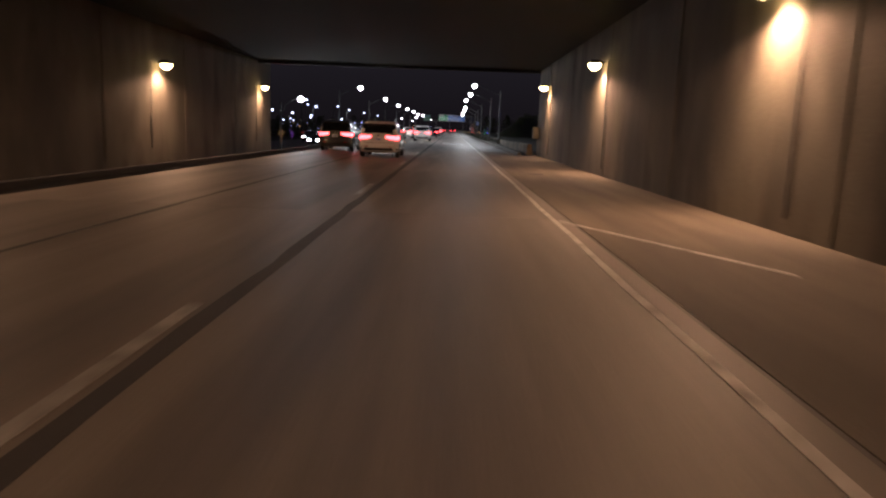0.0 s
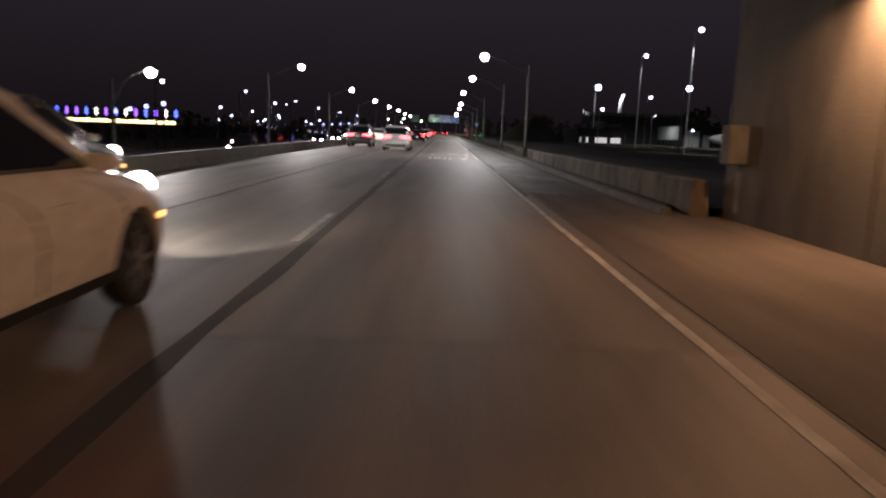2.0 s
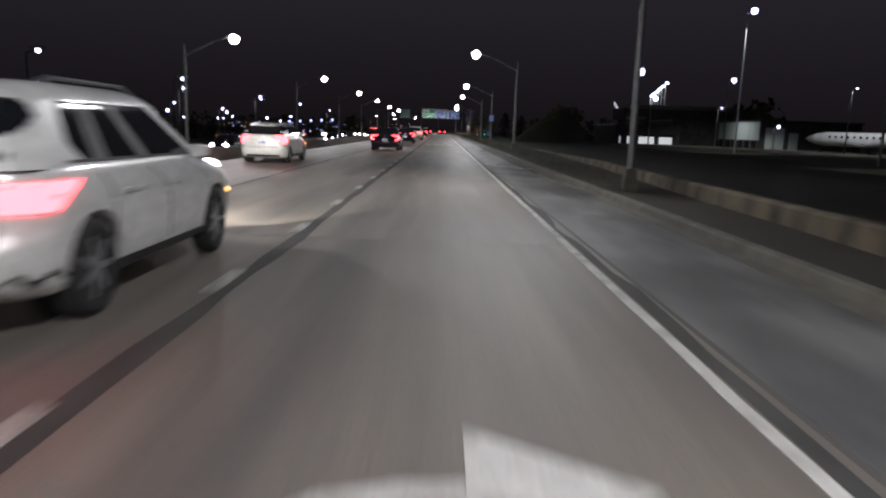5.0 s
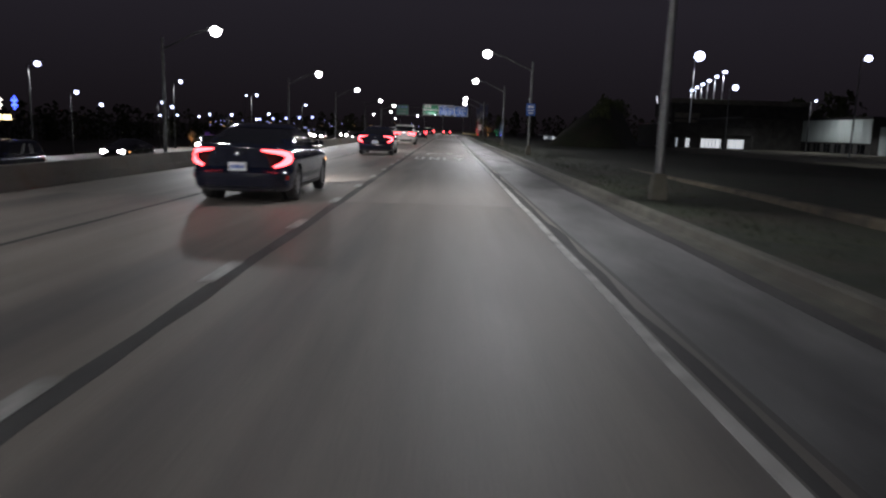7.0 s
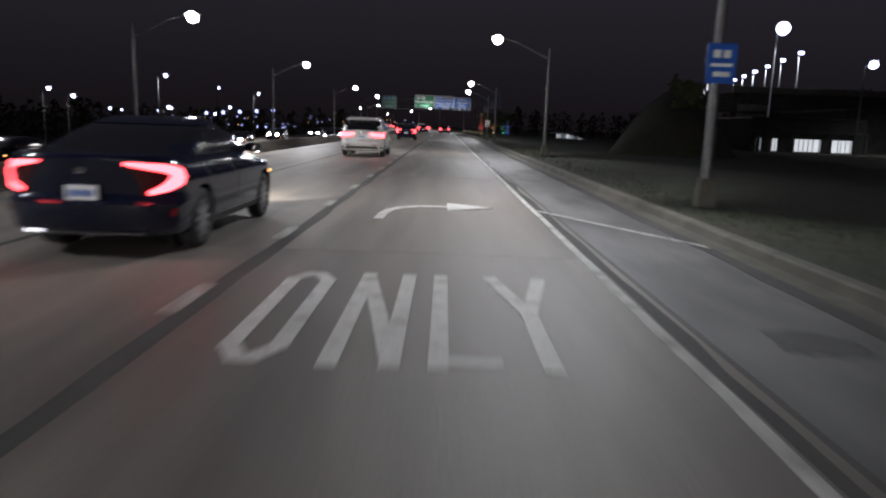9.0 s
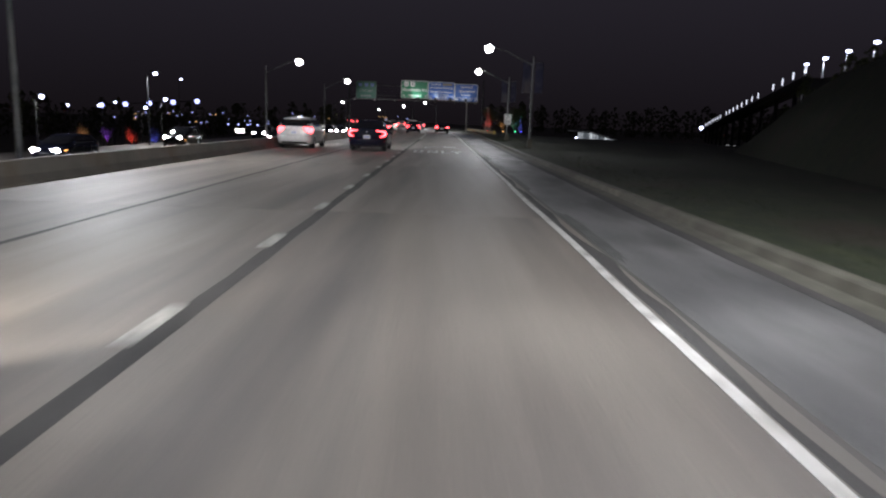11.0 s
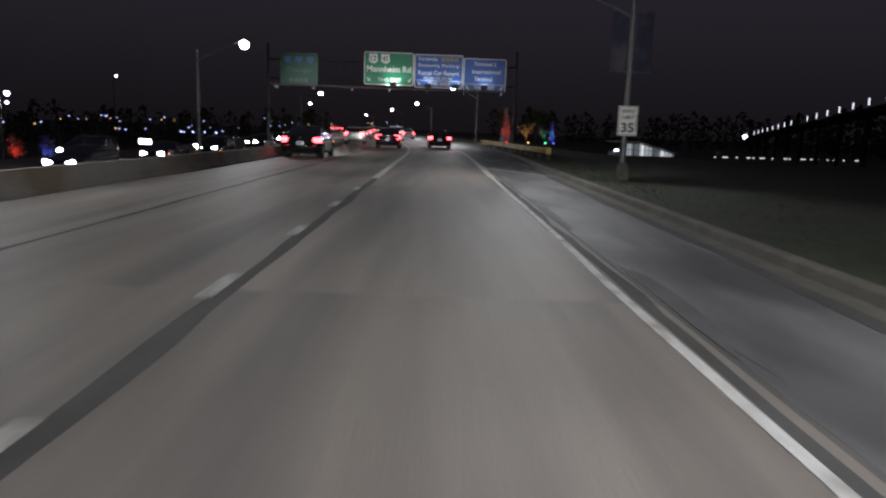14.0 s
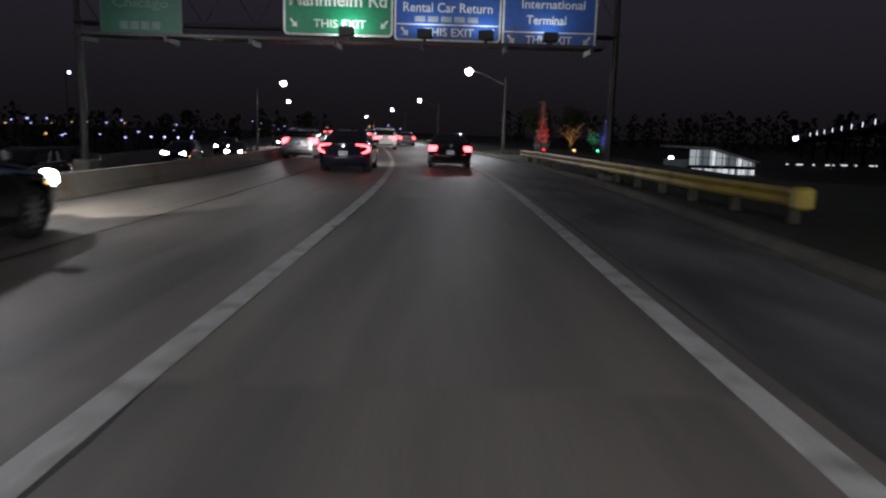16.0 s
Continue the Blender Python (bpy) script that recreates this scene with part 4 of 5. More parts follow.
def body_data(style, paint):
    """The body with its wheel arches cut out."""
    key = (style, paint.name)
    if key not in BODY:
        f = FORMS[style]
        body = new("body", f["shell"].mesh().data("body", paint))
        cut = Mesh()
        for wy in f["wheels"]:
            cut.lathe([(-1.2, f["r"] + 0.05), (1.2, f["r"] + 0.05)], (0, wy, f["r"]), "x", 32)
        cutter = new("cutter", cut.data("cutter", paint))
        mod = body.modifiers.new("arches", "BOOLEAN")
        mod.object, mod.operation, mod.solver = cutter, "DIFFERENCE", "EXACT"
        bpy.context.view_layer.update()
        me = bpy.data.meshes.new_from_object(body.evaluated_get(bpy.context.evaluated_depsgraph_get()))
        me.name = "body"
        bpy.data.objects.remove(cutter)
        bpy.data.objects.remove(body)
        me.shade_smooth()
        me.set_sharp_from_angle(angle=radians(32))
        BODY[key] = me
    return BODY[key]


WHEEL = {}


def add_wheel(car, x, y, r, w, spokes):
    key = (r, w, spokes)
    if key not in WHEEL:
        tyre = Mesh().lathe([(-w / 2 + 0.02, r * 0.66), (-w / 2, r * 0.80), (-w / 2 + 0.02, r * 0.95), (-w / 2 + 0.05, r), (w / 2 - 0.05, r), (w / 2 - 0.02, r * 0.95), (w / 2, r * 0.80), (w / 2 - 0.02, r * 0.66)], (0, 0, 0), "x", 28).data("tyre", RUBBER, 60)
        rim = Mesh().lathe([(-w / 2 + 0.03, r * 0.68), (-w / 2 + 0.005, r * 0.66), (-w / 2 + 0.02, r * 0.60), (0.02, r * 0.56), (0.03, r * 0.1)], (0, 0, 0), "x", 24)
        for side in (-1, 1):
            xo = side * (w / 2 - 0.015)
            for k in range(spokes):
                a = 2 * math.pi * k / spokes
                c, s = math.cos(a), math.sin(a)
                v = []
                for rad, hw in ((r * 0.10, 0.03), (r * 0.63, 0.02)):
                    for q in (-hw, hw):
                        for d in (0.0, -0.03 * side):
                            v.append((xo + d, rad * c - q * s, rad * s + q * c))
                rim.add(v, [(0, 2, 6, 4), (1, 5, 7, 3), (0, 4, 5, 1), (2, 3, 7, 6), (0, 1, 3, 2), (4, 6, 7, 5)])
            rim.lathe([(xo - 0.03 * side, r * 0.16), (xo + 0.004 * side, r * 0.15), (xo + 0.006 * side, r * 0.03)], (0, 0, 0), "x", 14)
        WHEEL[key] = (tyre, rim.data("rim", ALLOY))
    wheel = new("wheel")
    wheel.location, wheel.parent = (x, y, r), car
    for name, data in zip(("tyre", "rim"), WHEEL[key]):
        ob = new(name, data)
        ob.parent = wheel


def make_car(style, paint, label, x, y, heading=0.0, tail_on=True, head_on=True, category="car", plate=True, beams=0, level=0.0, swept=True):
    car = thing(style, label, category, "highway traffic")
    f = FORMS[style]
    L, W, r, wheels, sh, gl = f["L"], f["W"], f["r"], f["wheels"], f["shell"], f["glass"]
    clear = f["body"][0][0]
    zb = f["cabin"][0][0]
    zr = {"sedan": 1.345, "hatchback": 1.37, "suv": 1.55}[style]
    ob = new("body", body_data(style, paint))
    ob.parent = car
    part("cabin_glass", gl.mesh(), GLASS_C, car, "dark tinted glass", smooth=35)
    part("roof", gl.mesh(zr, 0.008), paint, car, smooth=35)
    trim = CHROME if style == "sedan" else PLASTIC
    for s in (-1, 1):
        part("pillar", gl.patch([(zb + 0.01, 0.25, 0.47), (zb + (zr - zb) * 0.4, 0.265, 0.445), (zr + 0.02, 0.28, 0.43)], s, 0.007), paint, car, smooth=40)
        part("pillar", gl.patch([(zb + 0.01, 0.735, 0.775), (zr + 0.02, 0.725, 0.79)], s, 0.007), paint, car, smooth=40)
        part("pillar", gl.patch([(zb + 0.01, 0.585, 0.61), (zr + 0.01, 0.575, 0.60)], s, 0.006), trim, car)
        if style == "suv":
            part("pillar", gl.patch([(zb + 0.01, 0.485, 0.515), (zr + 0.01, 0.49, 0.515)], s, 0.006), PLASTIC, car)
        part("belt_trim", gl.ribbon([(0.44, zb + 0.045), (0.60, zb + 0.035), (0.755, zb + 0.03)], 0.022, s, 0.014), trim, car)
        if style == "sedan":
            part("window_trim", gl.ribbon([(0.44, zb + 0.05), (0.455, zb + 0.17), (0.50, zr - 0.03), (0.60, zr - 0.005), (0.73, zr - 0.01)], 0.016, s, 0.014), CHROME, car)
        for u in (0.475, 0.585, 0.70):
            part("door_seam", sh.ribbon([(u, clear + 0.16), (u + 0.004, 0.6), (u, zb - 0.05)], 0.008, s, 0.0015), PLASTIC, car)
        for u in (0.50, 0.605):
            part("door_handle", sh.ribbon([(u, 0.815 if style != "suv" else 0.90), (u + 0.028, 0.82 if style != "suv" else 0.905)], 0.028, s, 0.03), paint, car)
        part("sill", sh.ribbon([(0.47, clear + 0.08), (0.70, clear + 0.08)], 0.09, s, 0.008), PLASTIC, car)
        my, mz = gl.at(0.73, zb)[1] + 0.02, zb + 0.05
        part("mirror", Mesh().loft([[(s * (W * 0.88 + u), my + a * k, mz + b * k) for a, b in ((-0.09, -0.05), (0.02, -0.06), (0.09, -0.03), (0.08, 0.05), (-0.02, 0.075), (-0.09, 0.07))] for u, k in ((0.0, 0.5), (0.05, 0.9), (0.14, 1.0), (0.21, 0.75))]), paint, car, smooth=50)
        part("wheel_well", Mesh().lathe([(0, r + 0.045), (0.02, r + 0.045)], (s * 0.62, wheels[0], r), "x", 24), PLASTIC, car)
        for wy in wheels:
            add_wheel(car, s * (W - 0.115), wy, r, 0.215, f["spokes"])
        tail = TAIL if tail_on else TAIL_DIM
        if style == "sedan" and not swept:
            part("tail_light", sh.patch([(0.70, 0.27, 0.37), (0.76, 0.25, 0.395), (0.86, 0.245, 0.40), (0.93, 0.265, 0.38)], s, 0.012), tail, car, "glowing red corner tail light", smooth=40)
        elif style == "sedan":
            t = part("tail_light", sh.patch([(0.65, 0.25, 0.285), (0.76, 0.245, 0.36), (0.87, 0.23, 0.385), (0.975, 0.205, 0.36)], s, 0.006), TAIL_CASE, car, "dark red C-shaped tail light")
            part("glow_band", sh.ribbon([(0.212, 0.968), (0.265, 0.955), (0.328, 0.925), (0.362, 0.88), (0.350, 0.80), (0.315, 0.73), (0.270, 0.675)], [0.03, 0.055, 0.09, 0.125, 0.115, 0.08, 0.04], s, 0.02), tail, t, "glowing red band")
            part("reflector", sh.ribbon([(0.345, 0.44), (0.345, 0.52)], 0.05, s, 0.008), TAIL_DIM, car, "dim red reflector")
        elif style == "hatchback":
            part("tail_light", sh.patch([(0.74, 0.30, 0.36), (0.86, 0.25, 0.39), (0.97, 0.24, 0.385), (1.03, 0.25, 0.36)], s, 0.012), tail, car, "glowing red tail light", smooth=40)
        else:
            part("tail_light", sh.patch([(0.84, 0.27, 0.38), (0.90, 0.16, 0.40), (0.98, 0.135, 0.42), (1.03, 0.15, 0.43)], s, 0.014), tail, car, "glowing red wrap-around tail light", smooth=40)
            part("reflector", sh.ribbon([(0.20, 0.52), (0.27, 0.52)], 0.035, s, 0.008), TAIL_DIM, car, "dim red reflector")
            part("roof_rail", Mesh().tube([(s * 0.62, 0.75, 1.655), (s * 0.62, 1.0, 1.72), (s * 0.62, 2.1, 1.715), (s * 0.61, 2.35, 1.65)], 0.016, 6), STEEL, car)
        hz = 0.70 if style != "suv" else 0.88
        part("head_light", sh.patch([(hz - 0.07, 0.86, 0.90), (hz, 0.845, 0.925), (hz + 0.05, 0.85, 0.91)], s, 0.012), HEAD if head_on else CHROME, car, "lit white head light")
        if head_on:
            # added glowing disc, wider than the lamp, that imitates its glare
            part("beam_lens", Mesh().lathe([(-0.10, 0.11), (0.0, 0.135), (0.03, 0.105), (0.045, 0.04)], (s * 0.60, sh.at(0.88, hz)[1] + 0.03, hz - 0.01), "y", 14), HEAD, car, "glowing disc added for the head light's glare", smooth=50)
        part("marker_light", sh.ribbon([(0.765, 0.68), (0.79, 0.68)], 0.04, s, 0.008), AMBER, car, "lit amber side marker")
        part("grille", sh.patch([(0.36, 0.93, 1.0), (0.50, 0.925, 1.0), (0.60, 0.94, 1.0)], s, 0.006), PLASTIC, car)
        part("diffuser", sh.patch([(clear + 0.05, 0.0, 0.29), (clear + 0.13, 0.0, 0.27)] if style != "suv" else [(0.25, 0.0, 0.42), (0.36, 0.0, 0.41), (0.46, 0.0, 0.38)], s, 0.008), PLASTIC, car)
    rear = lambda z: sh.at(0.0, z)[1]
    if style == "sedan":
        part("bumper_trim", Mesh().tube([(-0.60, 0.08, 0.275), (-0.4, 0.03, 0.265), (0.4, 0.03, 0.265), (0.60, 0.08, 0.275)], 0.012, 6), CHROME, car)
        part("trunk_seam", Mesh().tube([(-0.56, 0.045, 0.565), (0, -0.018, 0.555), (0.56, 0.045, 0.565)], 0.006, 5), PLASTIC, car)
        part("badge", Mesh().box(-0.045, 0.045, rear(0.9) - 0.02, rear(0.9) + 0.02, 0.865, 0.935, 0.012), CHROME, car)
    elif style == "hatchback":
        part("spoiler", Mesh().box(-0.52, 0.52, 0.30, 0.60, 1.36, 1.39, 0.01), paint, car)
    else:
        part("skid_plate", Mesh().box(-0.55, 0.55, -0.035, 0.02, 0.345, 0.385, 0.012), CHROME, car)
        part("spoiler", Mesh().box(-0.62, 0.62, 0.17, 0.52, 1.585, 1.615, 0.012), paint, car)
        part("tailgate_seam", Mesh().tube([(-0.70, 0.05, 0.70), (0, -0.005, 0.695), (0.70, 0.05, 0.70)], 0.006, 5), PLASTIC, car)
        part("badge", Mesh().box(-0.05, 0.05, rear(1.03) - 0.016, rear(1.03) + 0.02, 1.0, 1.06, 0.012), CHROME, car)
    if plate:
        pz = {"sedan": 0.67, "hatchback": 0.76, "suv": 0.86}[style]
        yp = min(rear(pz - 0.07), rear(pz + 0.07))
        p = part("number_plate", Mesh().box(-0.155, 0.155, yp - 0.022, yp + 0.01, pz - 0.075, pz + 0.075, 0.004), PLATE, car, "white number plate")
        for i in range(5):
            part("bar", Mesh().box(-0.12 + i * 0.05, -0.085 + i * 0.05, yp - 0.026, yp - 0.0225, pz - 0.035, pz + 0.03), BLUE_S, p)
    if beams:
        for s in (-0.52, 0.52):
            spot("head_beam", (s, L + 0.06, 0.64), (s * 1.2, L + 16, -0.2), beams, (1.0, 0.97, 0.9), 62, 0.6, 0.06, car)
    car.matrix_world = pose(x, y, level, 0, 0, heading)
    return car


def paint(name, colour, rough=0.25, metal=0.3, coat=1.0):
    return plain(name, colour, rough, metal, coat)


P_NAVY = paint("navy_car_paint", (0.007, 0.010, 0.024), 0.10, 0.0, 0.1)
P_BLACK = paint("black_car_paint", (0.008, 0.008, 0.009), 0.10, 0.0, 0.1)
for mat in (P_NAVY, P_BLACK):
    mat.node_tree.nodes["Principled BSDF"].inputs["Specular IOR Level"].default_value = 0.5
P_WHITE = paint("white_car_paint", (0.72, 0.72, 0.70), 0.3, 0.0)
P_GREY = paint("grey_green_car_paint", (0.10, 0.105, 0.09))
P_SILVER = paint("silver_car_paint", (0.36, 0.37, 0.38), 0.28, 0.6)
P_RED = paint("maroon_car_paint", (0.12, 0.015, 0.015))

# traffic in our direction
make_car("suv", P_WHITE, "white sport utility car with lit tail lights inside the underpass", -3.5, 33.0, beams=500)
make_car("suv", P_GREY, "grey-green sport utility car with lit tail lights beside the underpass wall", -6.5, 39.0, beams=400)
make_car("suv", P_WHITE, "white sport utility car with lit tail lights in the second lane", -3.45, 79.0, beams=900)
make_car("suv", P_GREY, "grey-green sport utility car with lit tail lights by the median", -6.8, 86.0, beams=900)
make_car("hatchback", P_WHITE, "white hatchback with lit tail lights by the median", -6.6, 101.0)
for y in (119.0, 143.0, 202.4):
    make_car("sedan", P_NAVY, "dark navy sedan with C-shaped tail lights in the second lane", -3.55, y, beams=900)
make_car("suv", P_WHITE, "white sport utility car farther along the second lane", -3.5, 166.5, beams=900)
make_car("hatchback", P_WHITE, "white hatchback with lit tail lights beside the median barrier", -7.1, 203.0, beams=700)
make_car("sedan", P_NAVY, "dark sedan with C-shaped tail lights beside the exit lane", -3.7, 260.5, 1.5, beams=900)
make_car("sedan", P_BLACK, "black sedan with lit tail lights close to the median barrier", -6.15, 241.2, beams=500, swept=False)
make_car("hatchback", P_SILVER, "silver hatchback with lit tail lights beside the median barrier", -7.2, 270.0, 3.0)
make_car("sedan", P_BLACK, "black sedan with lit corner tail lights in the exit lane", 0.0, 265.5, 2.0, beams=900, swept=False)
for x, y, style, col, h in ((-5.2, 292, "suv", P_WHITE, 6), (-9.6, 300, "hatchback", P_SILVER, 6), (-12.5, 318, "sedan", P_RED, 7), (-4.6, 312, "sedan", P_SILVER, 7),
                            (-14.6, 338, "suv", P_BLACK, 8), (-9.6, 334, "hatchback", P_WHITE, 8), (-7.2, 346, "sedan", P_GREY, 8), (-13.2, 360, "suv", P_SILVER, 9),
                            (-18.4, 366, "sedan", P_WHITE, 9), (-12.2, 384, "sedan", P_RED, 9), (-17.6, 392, "suv", P_WHITE, 9)):
    make_car(style, col, "car with lit tail lights in the queue of traffic far ahead", x + 0.2, y, h, plate=False, swept=False)
for i, (y, lane) in enumerate(((404, -1.6), (410, -8.2), (421, -5.0), (433, -1.4), (440, -8.0), (452, -4.8), (466, -1.5), (474, -7.9), (486, -4.7), (498, -1.3))):
    make_car(("hatchback", "suv", "sedan")[i % 3], (P_SILVER, P_BLACK, P_WHITE)[i * 2 % 3], "distant car with lit tail lights on the bending highway", lane + bend(y), y, 9, plate=False, swept=False)
# traffic coming the other way; dark body colours stand for the unlit carriageway
for x, y, style, col in ((-21.0, 168, "hatchback", P_BLACK), (-21.6, 226, "suv", P_BLACK), (-17.8, 254, "sedan", P_NAVY), (-21.2, 289, "sedan", P_BLACK), (-18.0, 92, "sedan", P_BLACK), (-17.2, 242, "sedan", P_BLACK), (-20.8, 250, "suv", P_BLACK), (-19.0, 284, "suv", P_NAVY), (-21.2, 104, "suv", P_BLACK), (-18.2, 133, "suv", P_NAVY), (-20.4, 150, "sedan", P_BLACK), (-17.6, 186, "sedan", P_BLACK),
                         (-20.3, 205, "hatchback", P_NAVY), (-17.0, 262, "suv", P_BLACK), (-20.6, 272, "sedan", P_BLACK), (-18.6, 296, "sedan", P_BLACK), (-22.4, 305, "suv", P_NAVY), (-21.5, 330, "hatchback", P_NAVY), (-25.4, 343, "sedan", P_NAVY)):
    make_car(style, col, "oncoming car with lit head lights beyond the median", x, y + 4.6, 180 + (6 if y > 280 else 0), tail_on=False, plate=False, level=OPP)


# ------------------------------------------------------------------ distance: lamps, airport buildings, trees
def mast_lamp(x, y, z, big, label, mat=LAMP_BLUE, watts=0, white=False):
    lamp = thing("mast_lamp", label, "lamp post", "area lamps")
    # poles left of the road are coloured near-black, so they vanish as if unlit
    part("pole", Mesh().tube([(0, 0, (-0.4 if y < 260 else -3.2) if x > 0 else -7.5), (0, 0, z - 0.1)], [0.11, 0.06], 8), CLAD if white else STEEL if x > 0 else DARKSTEEL, lamp, "white pole lit from its lamp" if white else "", smooth=50)
    part("arm", Mesh().tube([(0, 0, z - 0.15), (0.5, 0, z)], 0.04, 6), STEEL if x > 0 else DARKSTEEL, lamp)
    part("housing", Mesh().box(0.3, 1.1, -0.25, 0.25, z + big * 0.78, z + big * 0.78 + 0.14, 0.04), STEEL, lamp)
    part("lens", Mesh().lathe([(-big * 0.95, big * 0.25), (-big * 0.65, big * 0.75), (-big * 0.35, big * 0.94), (0, big), (big * 0.35, big * 0.94), (big * 0.66, big * 0.74), (big * 0.9, big * 0.4)], (0.7, 0, z), "z", 20), mat, lamp, "glowing lens", smooth=60)
    lamp.location = (x, y, 0)
    if white:
        spot("lamp_light", (x + 0.6, y - 0.8, z - big - 0.15), (x, y, z - 6.5), 2200, (0.85, 0.92, 1.0), 50, 0.6, 0.1)
    if watts:
        spot("lamp_light", (x + 0.7, y, z - 0.2), (x + 0.7, y, 0), watts, COOL, 160, 0.5, 0.2)
    return lamp


WHITE_POST = "tall lamp post with a glowing blue-white lamp"
for x, y, z, big, w in ((40.0, 225.2, 14.5, 0.8, 6000), (30.3, 124.0, 8.0, 0.40, 2500), (32.9, 155.0, 15.3, 0.35, 0), (27.0, 112.0, 13.5, 0.3, 0),
                        (35.5, 197.8, 7.8, 0.36, 1500), (41.2, 179.4, 9.8, 0.34, 1500), (95.3, 434.0, 2.65, 0.7, 0), (31.2, 338.0, -1.2, 0.4, 800)):
    mast_lamp(x, y, z, big, WHITE_POST + " beyond the verge", LAMP_BLUE, w, z > 13)
for x, y, z, big in ((-27.7, 99.6, 5.1, 0.30), (-25.1, 118.6, 5.3, 0.22), (-22.6, 135.6, 4.9, 0.20), (-31.5, 160.8, 5.25, 0.32), (-26.2, 175.4, 5.05, 0.25), (-25.6, 200.4, 4.95, 0.25), (-25.1, 230.2, 4.7, 0.25),
                     (-41.5, 161.5, 4.2, 0.34), (-43.0, 188.5, 4.15, 0.34), (-42.9, 212.8, 3.9, 0.34), (-44.6, 221.1, 3.4, 0.36), (-41.6, 242.4, 2.7, 0.36), (-59.2, 227.8, 3.5, 0.45), (-58.9, 260.9, 2.4, 0.3),
                     (-44.8, 283.5, 3.6, 0.42), (-47.5, 282.3, 2.2, 0.38), (-77.6, 338.2, 3.6, 0.45), (-80.0, 335.0, 2.7, 0.45), (-110.4, 379.8, 2.9, 0.55), (-78.7, 384.3, 11.5, 0.5)):
    mast_lamp(x, y, z, big * 0.65, WHITE_POST + " across the highway", LAMP_BLUE, 2600 if x > -50 and 140 < y < 300 else 0)

# small lamps of the car parks far beyond the opposite carriageway
LAMP_WARM = glow("lamp_lens_warm", (1.0, 0.55, 0.22), 1.3)
LAMP_FAR = glow("lamp_lens_far_blue", (0.42, 0.46, 1.0), 1.8)
rg = random.Random(77)
far_lamps = []
for mat, words in ((LAMP_FAR, "small blue-white lamp post in a far car park"), (LAMP_WARM, "small warm lamp post in a far car park")):
    lamp = thing("car_park_lamp", words, "lamp post", "car park lamps")
    part("pole", Mesh().tube([(0, 0, -11.0), (0, 0, -0.1)], [0.10, 0.06], 6), DARKSTEEL, lamp)
    part("lens", Mesh().lathe([(-0.13, 0.06), (-0.08, 0.17), (0.03, 0.20), (0.10, 0.12)], (0, -0.1, 0), "z", 10), mat, lamp, "glowing lens", smooth=60)
    far_lamps.append(lamp)
far_lamps[0].location, far_lamps[1].location = (-62, 372, 2.1), (-70, 391, 1.6)
for i in range(30):
    y = rg.uniform(330, 500)
    x = -38 - 0.16 * (y - 330) - rg.uniform(0, 75) * (0.5 + (y - 330) / 340)
    copy_thing(far_lamps[0 if rg.random() < 0.6 else 1], Matrix.Translation((x, y, rg.choice((-0.4, 0.2, 0.8, 1.8)) + rg.uniform(-0.3, 0.3))))


FLOOD_BLUE = glow("flood_lens_blue", (0.42, 0.47, 1.0), 3.2)


def flood_row(x, y, z, n, step, label, foot=-8.0):
    """n floodlights on a sloping beam; step is the way from one to the next."""
    row = thing("flood_row", label, "floodlights", "floodlight rows")
    at = [(step[0] * i, step[1] * i, z + step[2] * i) for i in range(n)]
    for p in (at[0], at[-1]):
        part("post", Mesh().tube([(p[0], p[1], foot), p], 0.07, 8), DARKSTEEL, row)
    part("beam", Mesh().tube([at[0], at[-1]], 0.06, 6), DARKSTEEL, row)
    for p in at:
        part("lamp", Mesh().lathe([(-0.48, 0.10), (-0.40, 0.21), (-0.24, 0.27), (-0.06, 0.20), (0.0, 0.08)], (p[0], p[1], p[2] + 0.2), "z", 12), FLOOD_BLUE, row, "glowing blue-white lamp", smooth=60)
    row.location = (x, y, 0)


for i in range(18):
    y = rg.uniform(405, 515)
    copy_thing(far_lamps[0 if rg.random() < 0.65 else 1], Matrix.Translation((bend(y) + rg.uniform(6, 45) * rg.choice((-0.9, 0.25)), y, rg.choice((0.9, 1.6, 2.3, 3.2)) + rg.uniform(-0.3, 0.3))))

flood_row(-30.7, 109.2, 3.3, 4, (-2.93, 2.58, -0.3), "row of four blue-white floodlights on a beam")
flood_row(-26.2, 245.7, 2.85, 5, (-2.55, 0.0, -0.18), "row of five blue-white floodlights on a beam")
flood_row(-61.0, 406.0, -1.4, 4, (-3.2, 0.0, 0.0), "row of four blue-white floodlights on a beam")

# light ornaments on a lit fence
SNOW = {}
for tint in ORN:
    m = Mesh()
    for k in range(6):
        a = k * math.pi / 3 + math.pi / 6
        c, s = math.cos(a), math.sin(a)
        m.tube([(0, 0, 0), (0.55 * c, 0, 1.15 * s)], 0.11, 6)
        for q in (-0.5, 0.5):
            m.tube([(0.33 * c, 0, 0.7 * s), (0.33 * c + 0.28 * math.cos(a + q), 0, 0.7 * s + 0.5 * math.sin(a + q))], 0.07, 5)
    SNOW[tint] = m.data("light_string", ORN[tint])
order = ["blue", "white", "violet", "blue", "violet", "white", "blue", "violet", "white", "blue", "violet", "violet", "blue", "white", "violet", "blue", "violet", "white"]
for i, tint in enumerate(order):
    o = thing("light_ornament", tint + " snowflake of holiday lights on a pole above the fence", "ornament", "holiday ornaments")
    part("pole", Mesh().tube([(0, 0, -7.4), (0, 0, 3.0)], 0.05, 6), DARKSTEEL, o)
    f = new("light_string", SNOW[tint])
    f.location, f.parent = (0, -0.1, 3.4), o
    o.location = (-74.5 - i * 2.9, 230 + 0.3 * i, 0)
